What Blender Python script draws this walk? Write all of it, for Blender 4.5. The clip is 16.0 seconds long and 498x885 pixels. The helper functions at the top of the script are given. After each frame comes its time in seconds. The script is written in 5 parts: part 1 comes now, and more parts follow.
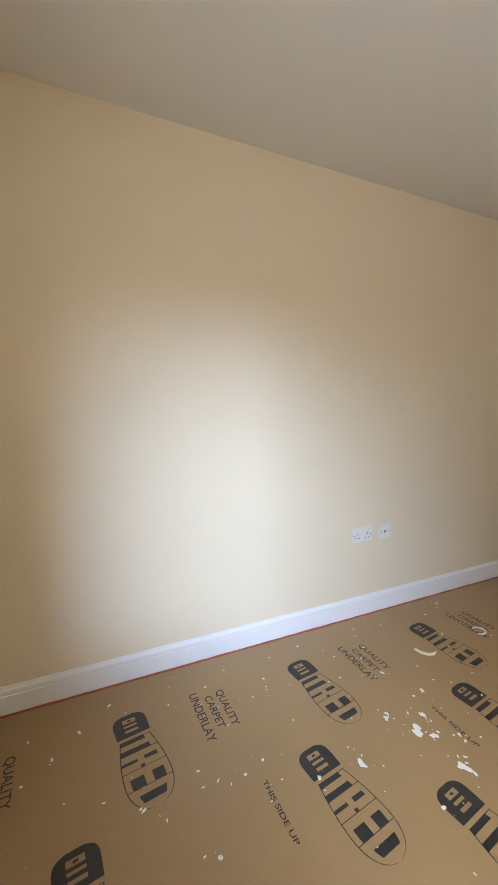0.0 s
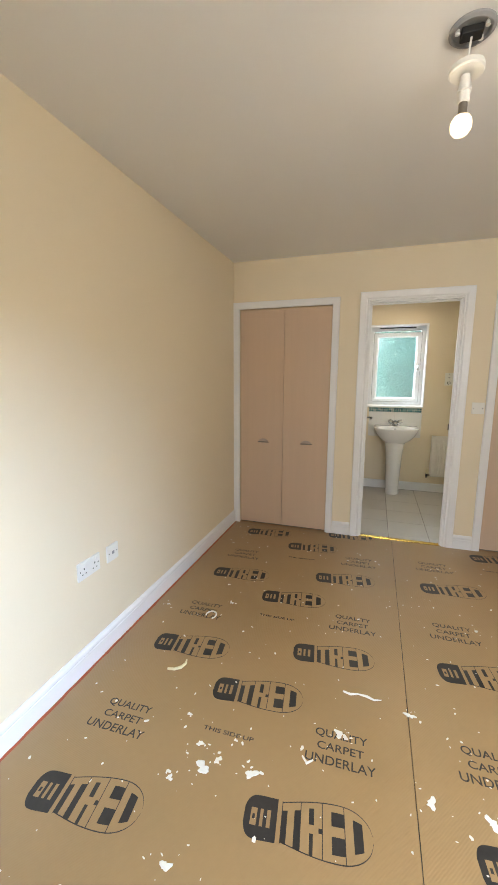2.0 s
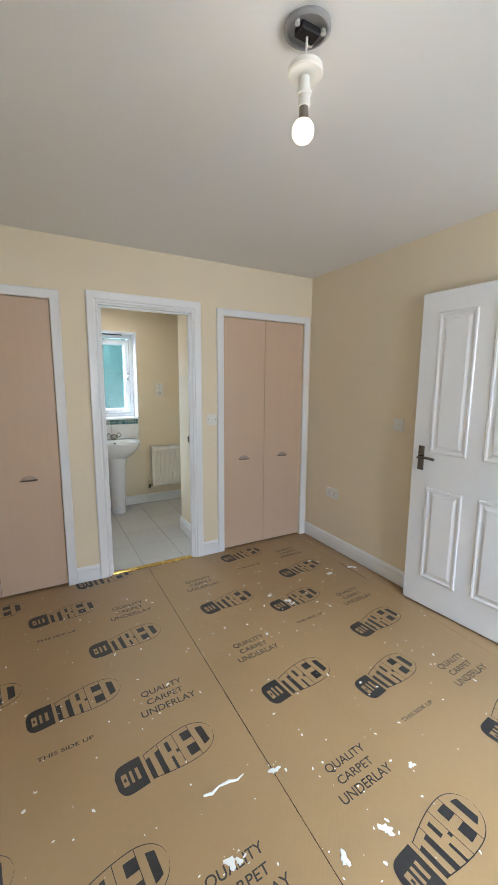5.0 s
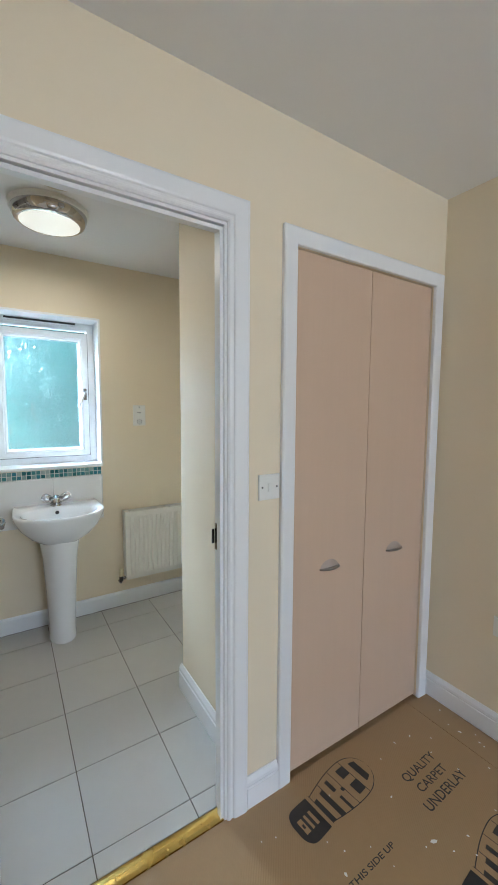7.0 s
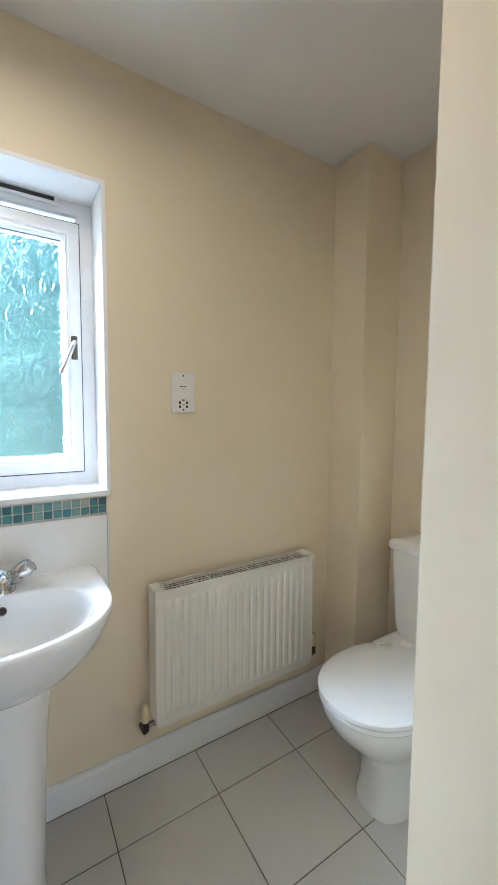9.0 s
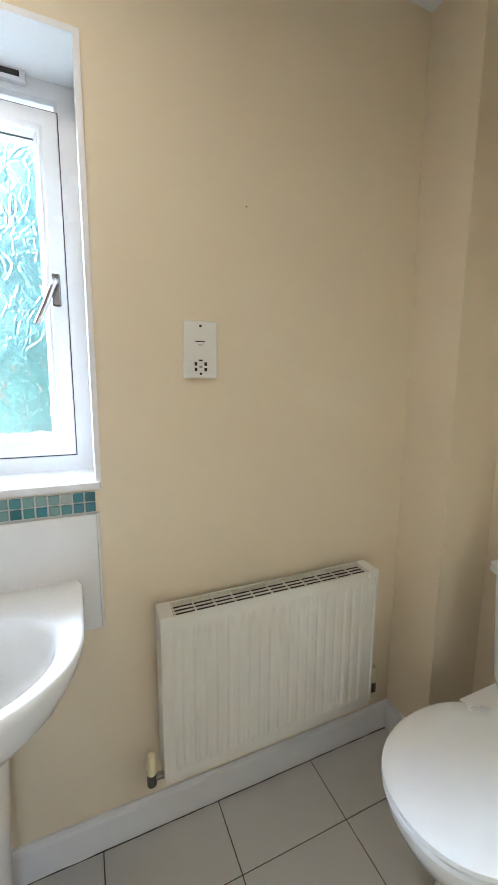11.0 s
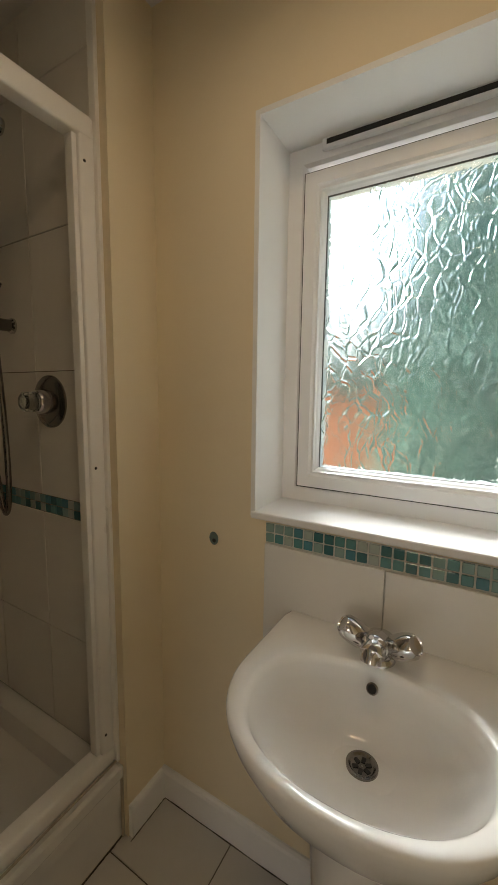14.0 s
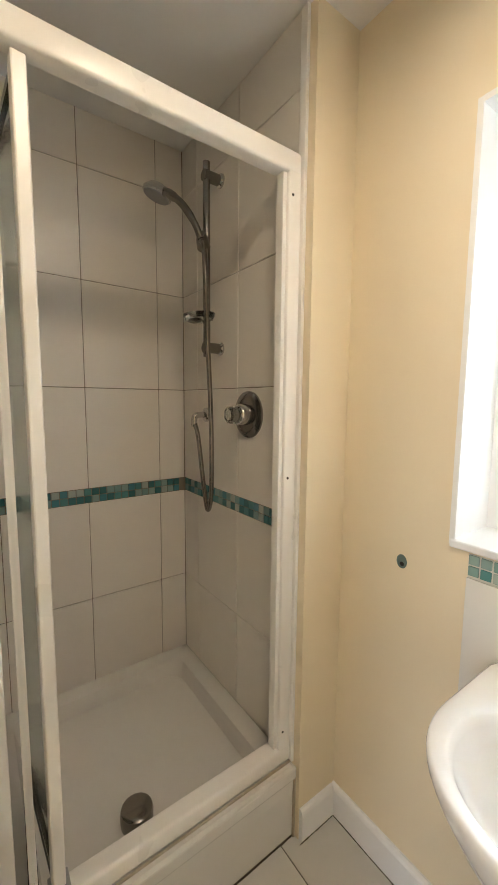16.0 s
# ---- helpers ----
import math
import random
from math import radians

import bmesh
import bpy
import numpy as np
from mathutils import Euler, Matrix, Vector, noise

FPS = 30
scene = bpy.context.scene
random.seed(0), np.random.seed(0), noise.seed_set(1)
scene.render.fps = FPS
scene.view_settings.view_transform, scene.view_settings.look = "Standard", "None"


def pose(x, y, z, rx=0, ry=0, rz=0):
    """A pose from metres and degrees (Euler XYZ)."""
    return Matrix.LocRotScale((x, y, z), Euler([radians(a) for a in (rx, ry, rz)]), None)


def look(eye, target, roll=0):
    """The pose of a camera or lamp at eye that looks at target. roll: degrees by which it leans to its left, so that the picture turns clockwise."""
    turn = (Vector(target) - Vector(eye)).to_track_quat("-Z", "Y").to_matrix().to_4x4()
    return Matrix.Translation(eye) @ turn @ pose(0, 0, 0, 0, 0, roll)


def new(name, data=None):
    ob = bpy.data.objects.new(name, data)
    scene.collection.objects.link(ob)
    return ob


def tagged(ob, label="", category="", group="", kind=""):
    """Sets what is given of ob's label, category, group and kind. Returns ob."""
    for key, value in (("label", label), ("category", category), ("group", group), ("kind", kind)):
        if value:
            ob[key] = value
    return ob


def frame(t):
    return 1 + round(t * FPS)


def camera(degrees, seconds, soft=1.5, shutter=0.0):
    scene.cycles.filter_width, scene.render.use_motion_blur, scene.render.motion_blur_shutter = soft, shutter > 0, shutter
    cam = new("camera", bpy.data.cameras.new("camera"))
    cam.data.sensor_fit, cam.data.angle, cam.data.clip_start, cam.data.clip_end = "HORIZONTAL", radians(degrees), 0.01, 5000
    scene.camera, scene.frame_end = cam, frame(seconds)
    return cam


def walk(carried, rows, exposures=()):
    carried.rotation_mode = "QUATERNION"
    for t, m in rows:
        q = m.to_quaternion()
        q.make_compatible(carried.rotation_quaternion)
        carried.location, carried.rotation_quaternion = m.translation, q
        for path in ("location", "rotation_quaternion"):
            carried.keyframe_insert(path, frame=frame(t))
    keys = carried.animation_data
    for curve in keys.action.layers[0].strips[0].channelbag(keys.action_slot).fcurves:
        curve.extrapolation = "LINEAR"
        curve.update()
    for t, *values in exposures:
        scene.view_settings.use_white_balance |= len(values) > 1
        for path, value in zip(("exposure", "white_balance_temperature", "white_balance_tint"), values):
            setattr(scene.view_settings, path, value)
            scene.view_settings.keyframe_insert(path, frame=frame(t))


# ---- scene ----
cam = camera(66.1, 16.0)
PATH = [
    (0, (1.592, -3.455, 1.286), (-0.218, -2.641, 1.036), 0.7),
    (0.5, (1.516, -3.4, 1.333), (-0.113, -2.273, 1.052), 0.1),
    (1, (1.394, -3.375, 1.347), (0.025, -1.947, 1.05), 0.1),
    (1.5, (1.26, -3.362, 1.375), (0.268, -1.656, 1.054), 0.3),
    (2, (1.163, -3.349, 1.37), (0.549, -1.474, 1.04), 0.2),
    (2.5, (1.081, -3.291, 1.363), (0.755, -1.346, 1.03), 0.1),
    (3, (0.97, -3.226, 1.403), (0.911, -1.256, 1.062), 0.2),
    (3.5, (0.831, -3.186, 1.418), (1.04, -1.226, 1.083), 0.3),
    (4, (0.706, -3.155, 1.444), (1.227, -1.255, 1.099), 0.4),
    (4.2, (0.663, -3.143, 1.443), (1.304, -1.279, 1.103), 0.5),
    (6.3, (0.949, -1.793, 1.418), (2.055, -0.147, 1.157), -0.0),
    (6.5, (1.035, -1.58, 1.405), (2.133, 0.073, 1.159), 0.3),
    (7, (1.165, -1.063, 1.413), (2.232, 0.62, 1.243), 0.3),
    (7.2, (1.174, -0.855, 1.375), (2.232, 0.835, 1.225), 0.4),
    (7.5, (1.215, -0.58, 1.389), (2.243, 1.129, 1.245), 0.4),
    (8, (1.278, -0.165, 1.351), (2.32, 1.537, 1.219), 0.4),
    (8.2, (1.311, -0.026, 1.337), (2.356, 1.675, 1.218), 0.4),
    (10.5, (1.653, 0.683, 1.26), (2.694, 2.368, 0.982), 0.5),
    (11, (1.685, 0.697, 1.277), (2.472, 2.513, 0.986), 0.4),
    (11.5, (1.683, 0.705, 1.309), (2.164, 2.623, 1.012), 0.4),
    (12, (1.661, 0.728, 1.341), (1.774, 2.702, 1.04), 0.5),
    (12.5, (1.626, 0.756, 1.348), (1.399, 2.722, 1.061), 0.6),
    (13, (1.589, 0.786, 1.351), (1.05, 2.694, 1.087), 0.7),
    (13.5, (1.567, 0.812, 1.345), (0.764, 2.627, 1.099), 0.6),
    (14, (1.545, 0.822, 1.348), (0.543, 2.536, 1.103), 0.7),
    (14.5, (1.527, 0.817, 1.354), (0.342, 2.41, 1.116), 0.6),
    (15, (1.515, 0.801, 1.354), (0.156, 2.251, 1.131), 0.6),
    (15.5, (1.508, 0.795, 1.354), (-0.007, 2.083, 1.139), 0.6),
    (16, (1.491, 0.766, 1.366), (-0.121, 1.93, 1.152), 0.5),
]
EXPOSURES = [(0.0, 2.15, 6600, 15), (1.0, 2.35, 6750, 14), (2.0, 2.58, 6850, 12), (3.5, 2.6, 6250, 12), (4.2, 2.6, 5850, 11), (6.4, 2.7, 5750, 9), (7.5, 2.65, 5350, 9), (8.2, 2.65, 5500, 12), (10.4, 3.12, 5750, 14),
             (11.0, 2.9, 5800, 14), (11.6, 2.2, 6050, 16), (12.5, 1.25, 6900, 16), (13.5, 1.22, 7900, 16), (14.5, 2.02, 8300, 18), (15.2, 2.7, 7400, 18), (16.0, 3.2, 7000, 16)]
walk(cam, [(t, look(eye, target, roll)) for t, eye, target, roll in PATH], EXPOSURES)
# sky strength, then energies of added sky stand-in lamps, bulb and en-suite light
SKY, DAY_BED, PATCH_BED, DAY_ENS, BULB, ENS_LAMP = 0.15, 5.0, 380.0, 50.0, 0.16, 0.85
YB_OUT = -4.24
SPLATS = [(0.650, -2.300, 0.034, 1.2, 0.3), (0.692, -2.258, 0.022, 1.1, 0.4), (0.602, -2.220, 0.020, 1.0, 0.0), (0.506, -2.116, 0.013, 1.3, 0.6), (0.821, -2.269, 0.030, 1.1, 1.2),
          (0.556, -2.370, 0.016, 1.1, 0.5), (0.669, -2.589, 0.024, 1.0, 0.2), (1.100, -2.012, 0.024, 1.4, 0.2), (1.125, -2.022, 0.018, 1.1, 0.1), (1.411, -2.172, 0.028, 1.1, 1.2),
          (1.587, -2.178, 0.030, 1.2, -0.5), (1.369, -1.839, 0.022, 1.5, 0.1), (0.392, -1.316, 0.014, 1.4, 0.4), (0.025, -1.451, 0.012, 1.2, 0.0), (0.728, -2.166, 0.012, 1.0, 0.3),
          (2.791, -0.760, 0.034, 1.5, -0.5), (2.570, -0.758, 0.032, 1.4, -0.6), (2.556, -0.517, 0.014, 1.6, 0.1), (2.068, -0.920, 0.032, 1.2, 0.2), (2.088, -0.956, 0.018, 1.0, 0.0),
          (1.994, -0.804, 0.014, 1.6, 0.1), (2.309, -0.728, 0.012, 1.0, 0.2), (2.276, -1.102, 0.014, 1.2, 1.0), (2.233, -1.023, 0.010, 1.6, 0.4), (1.762, -1.146, 0.014, 1.3, 0.2), (1.837, -2.072, 0.014, 1.5, 0.3), (2.600, -0.690, 0.012, 1.8, -0.4)]

# world and light
def make_world():
    w = bpy.data.worlds.new("world")
    scene.world = w
    w.use_nodes = True
    nt = w.node_tree
    sky = nt.nodes.new("ShaderNodeTexSky")
    sky.sky_type, sky.sun_disc = "NISHITA", False
    sky.sun_elevation, sky.sun_rotation = radians(44), radians(270)
    sky.air_density, sky.dust_density = 1.0, 4.0
    bg = nt.nodes["Background"]
    bg.inputs["Strength"].default_value = SKY
    nt.links.new(sky.outputs[0], bg.inputs["Color"])


make_world()


def lamp(name, kind, energy, colour, m, **kw):
    data = bpy.data.lights.new(name, kind)
    data.energy, data.color = energy, colour
    for k, v in kw.items():
        if k == "size":
            data.size = v
        elif k == "size_y":
            data.shape, data.size_y = "RECTANGLE", v
        elif k == "angle":
            data.angle = v
        elif k == "radius":
            data.shadow_soft_size = v
        elif k == "spread":
            data.spread = v
    ob = new(name, data)
    ob.matrix_world = m
    return ob


lamp("sun", "SUN", 4.0, (1.0, 0.95, 0.88), look((0, 0, 0), (0.78, 0.0, -0.75)), angle=radians(12))
# area lamps added as sky stand-ins: bedroom window behind the camera, and frosted pane
lamp("sky_stand_in_bedroom", "AREA", DAY_BED, (0.86, 0.92, 1.0), look((2.12, YB_OUT, 1.5), (2.25, -1.9, 0.85)), size=1.38, size_y=1.08)
# unseen outdoor lamp, placed to throw the bright patch on the left wall
lamp("patch_lamp_bedroom", "AREA", PATCH_BED, (0.48, 0.68, 1.0), look((5.5, -5.5, 3.0), (2.0, -3.95, 1.5)), size=3.0, size_y=1.1)
# unseen outdoor fill lamp, added to lift the right side of the floor
lamp("floor_fill_lamp_bedroom", "AREA", 90.0, (0.75, 0.88, 1.0), look((2.4, -6.7, 3.7), (2.1, -2.2, 0.2)), size=2.4, size_y=1.2)
# added lamp outside the pane; lights the en-suite and whitens the glass
lamp("sky_stand_in_ensuite", "AREA", DAY_ENS, (0.78, 0.90, 1.0), look((0.30, 3.3, 2.65), (1.6, 0.6, 0.8)), size=1.4, size_y=1.2)
# the bare bulb
lamp("bulb_light", "POINT", BULB, (1.0, 0.88, 0.72), pose(1.362, -1.930, 2.119), radius=0.02)

lamp("ensuite_light", "AREA", ENS_LAMP, (1.0, 0.87, 0.68), look((1.382, 1.08, 2.278), (1.382, 1.0801, 1.0)), size=0.22, size_y=0.22)


# materials
def mat(name, colour, rough=0.5, metal=0.0, vary=0.06, scale=3.0, bump=0.0, bump_scale=60.0, rvar=0.08, random_tint=0.0, coat=0.0, stretch=None):
    m = bpy.data.materials.new(name)
    m.use_nodes = True
    nt = m.node_tree
    N, L = nt.nodes, nt.links
    b = N["Principled BSDF"]
    b.inputs["Metallic"].default_value = metal
    b.inputs["Coat Weight"].default_value = coat
    tc = N.new("ShaderNodeTexCoord")
    vec = tc.outputs["Object"]
    if stretch:
        mp = N.new("ShaderNodeMapping")
        mp.inputs["Scale"].default_value = stretch
        L.new(vec, mp.inputs["Vector"])
        vec = mp.outputs["Vector"]
    big, small = N.new("ShaderNodeTexNoise"), N.new("ShaderNodeTexNoise")
    big.inputs["Scale"].default_value, big.inputs["Detail"].default_value = scale, 3
    small.inputs["Scale"].default_value, small.inputs["Detail"].default_value = bump_scale, 4
    L.new(vec, big.inputs["Vector"])
    L.new(vec, small.inputs["Vector"])
    mix = N.new("ShaderNodeMix")
    mix.data_type = "RGBA"
    lo = [c * (1 - vary) for c in colour]
    hi = [min(1, c * (1 + vary)) for c in colour]
    mix.inputs["A"].default_value, mix.inputs["B"].default_value = (*lo, 1), (*hi, 1)
    add = N.new("ShaderNodeMath")
    add.operation = "MULTIPLY_ADD"
    add.inputs[1].default_value = 0.4
    L.new(small.outputs["Fac"], add.inputs[0])
    sub = N.new("ShaderNodeMath")
    sub.operation = "MULTIPLY"
    sub.inputs[1].default_value = 0.6
    L.new(big.outputs["Fac"], sub.inputs[0])
    L.new(sub.outputs[0], add.inputs[2])
    L.new(add.outputs[0], mix.inputs["Factor"])
    out = mix.outputs["Result"]
    if random_tint:
        info = N.new("ShaderNodeObjectInfo")
        hsv = N.new("ShaderNodeHueSaturation")
        mr = N.new("ShaderNodeMapRange")
        mr.inputs["To Min"].default_value, mr.inputs["To Max"].default_value = 1 - random_tint, 1 + random_tint
        L.new(info.outputs["Random"], mr.inputs["Value"])
        L.new(mr.outputs[0], hsv.inputs["Value"])
        L.new(out, hsv.inputs["Color"])
        out = hsv.outputs["Color"]
    L.new(out, b.inputs["Base Color"])
    rr = N.new("ShaderNodeMapRange")
    rr.inputs["To Min"].default_value, rr.inputs["To Max"].default_value = max(0.02, rough - rvar), min(1, rough + rvar)
    L.new(big.outputs["Fac"], rr.inputs["Value"])
    L.new(rr.outputs[0], b.inputs["Roughness"])
    if bump:
        bp = N.new("ShaderNodeBump")
        bp.inputs["Strength"].default_value, bp.inputs["Distance"].default_value = bump, 0.002
        L.new(small.outputs["Fac"], bp.inputs["Height"])
        L.new(bp.outputs[0], b.inputs["Normal"])
    return m


M_WALL = mat("cream_paint", (0.80, 0.695, 0.515), 0.62, vary=0.025, scale=1.3, bump=0.12, bump_scale=180)
M_CEIL = mat("white_ceiling_paint", (0.80, 0.79, 0.77), 0.85, vary=0.02, scale=1.1, bump=0.12, bump_scale=160)
M_TRIM = mat("white_gloss_paint", (0.82, 0.82, 0.82), 0.3, vary=0.012, scale=9, bump=0.04, bump_scale=50, rvar=0.03)
M_REVEAL = mat("white_reveal_paint", (0.85, 0.85, 0.84), 0.6, vary=0.02, scale=3, bump=0.08, bump_scale=120)
M_UPVC = mat("white_upvc", (0.84, 0.85, 0.86), 0.25, vary=0.015, scale=5)
M_BEECH = mat("beech_laminate", (0.61, 0.445, 0.318), 0.38, vary=0.05, scale=1.2, bump=0.02, bump_scale=7, stretch=(22, 22, 0.8))
M_NICKEL = mat("brushed_nickel", (0.28, 0.25, 0.22), 0.38, metal=0.9, vary=0.08, scale=30)
M_SATIN = mat("satin_nickel_cup", (0.50, 0.42, 0.36), 0.45, metal=0.6, vary=0.05, scale=30)
M_CHROME = mat("chrome", (0.58, 0.57, 0.56), 0.08, metal=1.0, vary=0.03, scale=20, rvar=0.04)
# base darkened in place of dim reflections; the uneven dullness is limescale
M_DULLCHROME = mat("darkened_limescaled_chrome", (0.24, 0.225, 0.21), 0.2, metal=1.0, vary=0.12, scale=30, rvar=0.1)
M_BRASS = mat("brass_strip", (0.72, 0.50, 0.14), 0.26, metal=1.0, vary=0.1, scale=18)
M_PLASTIC = mat("white_plastic", (0.80, 0.785, 0.73), 0.3, vary=0.015, scale=12, rvar=0.015)
M_VENT = mat("yellowed_plastic", (0.60, 0.54, 0.42), 0.4, vary=0.04, scale=12)
M_GREYPL = mat("grey_plastic", (0.30, 0.30, 0.30), 0.4, vary=0.05, scale=12)
# near-black: shade painted into holes, gaps and recesses; also screws and small print
M_DARK = mat("gap_shade_and_black_detail", (0.015, 0.014, 0.013), 0.6, vary=0.2, scale=20)
M_CERAMIC = mat("white_ceramic", (0.84, 0.835, 0.82), 0.09, vary=0.015, scale=6, rvar=0.03, coat=0.3)
M_RAD = mat("white_radiator_enamel", (0.80, 0.775, 0.70), 0.3, vary=0.025, scale=6, rvar=0.02)
M_FTILE = mat("pale_floor_tile", (0.55, 0.535, 0.505), 0.30, vary=0.035, scale=6, bump=0.05, bump_scale=25, random_tint=0.03, rvar=0.07)
M_GROUT = mat("grey_grout", (0.13, 0.115, 0.095), 0.9, vary=0.3, scale=14, bump=0.3, bump_scale=120)
M_WTILE = mat("cream_wall_tile", (0.74, 0.70, 0.64), 0.3, vary=0.03, scale=5, random_tint=0.02, rvar=0.05)
M_WGROUT = mat("stained_wall_grout", (0.20, 0.165, 0.125), 0.85, vary=0.5, scale=7, bump=0.2, bump_scale=100)
M_SPLASH = mat("white_wall_tile", (0.78, 0.77, 0.74), 0.15, vary=0.02, scale=6, rvar=0.04)
M_MGROUT = mat("pale_mosaic_grout", (0.60, 0.60, 0.56), 0.8, vary=0.1, scale=30)
M_TRAY = mat("acrylic_tray", (0.68, 0.66, 0.62), 0.22, vary=0.03, scale=5)
M_FRAME = mat("white_aluminium_frame", (0.84, 0.82, 0.78), 0.3, vary=0.03, scale=5)
M_SEAL = mat("black_rubber_seal", (0.02, 0.02, 0.02), 0.5, vary=0.2, scale=40)
M_SILICONE = mat("grubby_silicone", (0.42, 0.36, 0.27), 0.45, vary=0.4, scale=24)
M_INK = mat("black_print_ink", (0.030, 0.028, 0.027), 0.45, vary=0.35, scale=60, rvar=0.1)
M_SPLAT = mat("dried_white_paint", (0.80, 0.80, 0.78), 0.55, vary=0.06, scale=60, bump=0.5, bump_scale=150)
M_TAPE = mat("cream_tape_scrap", (0.74, 0.66, 0.44), 0.6, vary=0.08, scale=50)
M_RED = mat("red_floor_edge", (0.42, 0.10, 0.045), 0.75, vary=0.35, scale=16, bump=0.4, bump_scale=90)
M_BOARD = mat("chipboard", (0.40, 0.26, 0.14), 0.8, vary=0.25, scale=30)
M_BRICK = mat("orange_brick", (0.50, 0.21, 0.13), 0.85, vary=0.2, scale=4, bump=0.3, bump_scale=50)
# unseen ground, coloured pale to bounce light up into the window reveals
M_BOUNCE_GROUND = mat("pale_bounce_ground", (0.34, 0.33, 0.30), 0.9, vary=0.4, scale=3, bump=0.5, bump_scale=40)
M_LEAF = mat("green_leaves", (0.09, 0.21, 0.19), 0.5, vary=0.5, scale=4)
M_BARK = mat("bark", (0.14, 0.10, 0.07), 0.9, vary=0.3, scale=12, bump=0.6, bump_scale=30)
M_VALVE = mat("tarnished_black_valve", (0.05, 0.045, 0.04), 0.35, metal=0.4, vary=0.3, scale=40)
M_GRIME = mat("dark_floor_grime", (0.07, 0.055, 0.04), 0.8, vary=0.5, scale=30)
M_CABLE = mat("white_flex", (0.75, 0.74, 0.70), 0.5, vary=0.03, scale=12)


def emitter(name, colour, strength):
    m = bpy.data.materials.new(name)
    m.use_nodes = True
    b = m.node_tree.nodes["Principled BSDF"]
    b.inputs["Base Color"].default_value = (0.8, 0.8, 0.78, 1)
    b.inputs["Emission Color"].default_value = (*colour, 1)
    b.inputs["Emission Strength"].default_value = strength
    return m


M_BULB = emitter("lit_bulb", (1.0, 0.76, 0.44), 0.55)
M_DIFFUSER = emitter("lit_diffuser", (1.0, 0.90, 0.66), 0.10)


def underlay_material():
    m = mat("kraft_underlay", (0.36, 0.233, 0.112), 0.33, vary=0.10, scale=1.6, bump=0.05, bump_scale=40, rvar=0.08)
    N, L = m.node_tree.nodes, m.node_tree.links
    tc, mp, wv = N.new("ShaderNodeTexCoord"), N.new("ShaderNodeMapping"), N.new("ShaderNodeTexWave")
    mp.inputs["Rotation"].default_value = (0, 0, radians(38))
    wv.inputs["Scale"].default_value, wv.inputs["Distortion"].default_value, wv.inputs["Detail"].default_value = 42, 1.2, 2
    wv.inputs["Detail Scale"].default_value = 0.4
    soft, amt = N.new("ShaderNodeTexNoise"), N.new("ShaderNodeMath")
    soft.inputs["Scale"].default_value = 1.7
    amt.operation = "MULTIPLY"
    bp, b2 = N.new("ShaderNodeBump"), N.new("ShaderNodeBump")
    bp.inputs["Strength"].default_value, bp.inputs["Distance"].default_value = 0.40, 0.0014
    b2.inputs["Strength"].default_value, b2.inputs["Distance"].default_value = 0.35, 0.03
    L.new(tc.outputs["Object"], mp.inputs["Vector"])
    L.new(mp.outputs[0], wv.inputs["Vector"])
    L.new(tc.outputs["Object"], soft.inputs["Vector"])
    L.new(wv.outputs["Fac"], amt.inputs[0])
    L.new(soft.outputs["Fac"], amt.inputs[1])
    L.new(amt.outputs[0], bp.inputs["Height"])
    L.new(soft.outputs["Fac"], b2.inputs["Height"])
    L.new(b2.outputs[0], bp.inputs["Normal"])
    L.new(bp.outputs[0], N["Principled BSDF"].inputs["Normal"])
    return m


M_UNDER = underlay_material()


def mosaic_material():
    m = mat("teal_glass_mosaic", (0.1, 0.3, 0.3), 0.12, vary=0.1, scale=30, rvar=0.04)
    N, L = m.node_tree.nodes, m.node_tree.links
    info, ramp = N.new("ShaderNodeObjectInfo"), N.new("ShaderNodeValToRGB")
    cr = ramp.color_ramp
    cr.interpolation = "CONSTANT"
    cols = [(0.0, (0.035, 0.14, 0.15)), (0.2, (0.08, 0.24, 0.24)), (0.42, (0.19, 0.33, 0.31)), (0.6, (0.36, 0.43, 0.40)), (0.76, (0.06, 0.21, 0.25)), (0.88, (0.24, 0.36, 0.34))]
    cr.elements[0].position, cr.elements[0].color = 0.0, (*cols[0][1], 1)
    cr.elements[1].position, cr.elements[1].color = cols[1][0], (*cols[1][1], 1)
    for p, c in cols[2:]:
        cr.elements.new(p).color = (*c, 1)
    L.new(info.outputs["Random"], ramp.inputs["Fac"])
    L.new(ramp.outputs["Color"], N["Principled BSDF"].inputs["Base Color"])
    return m


M_MOSAIC = mosaic_material()


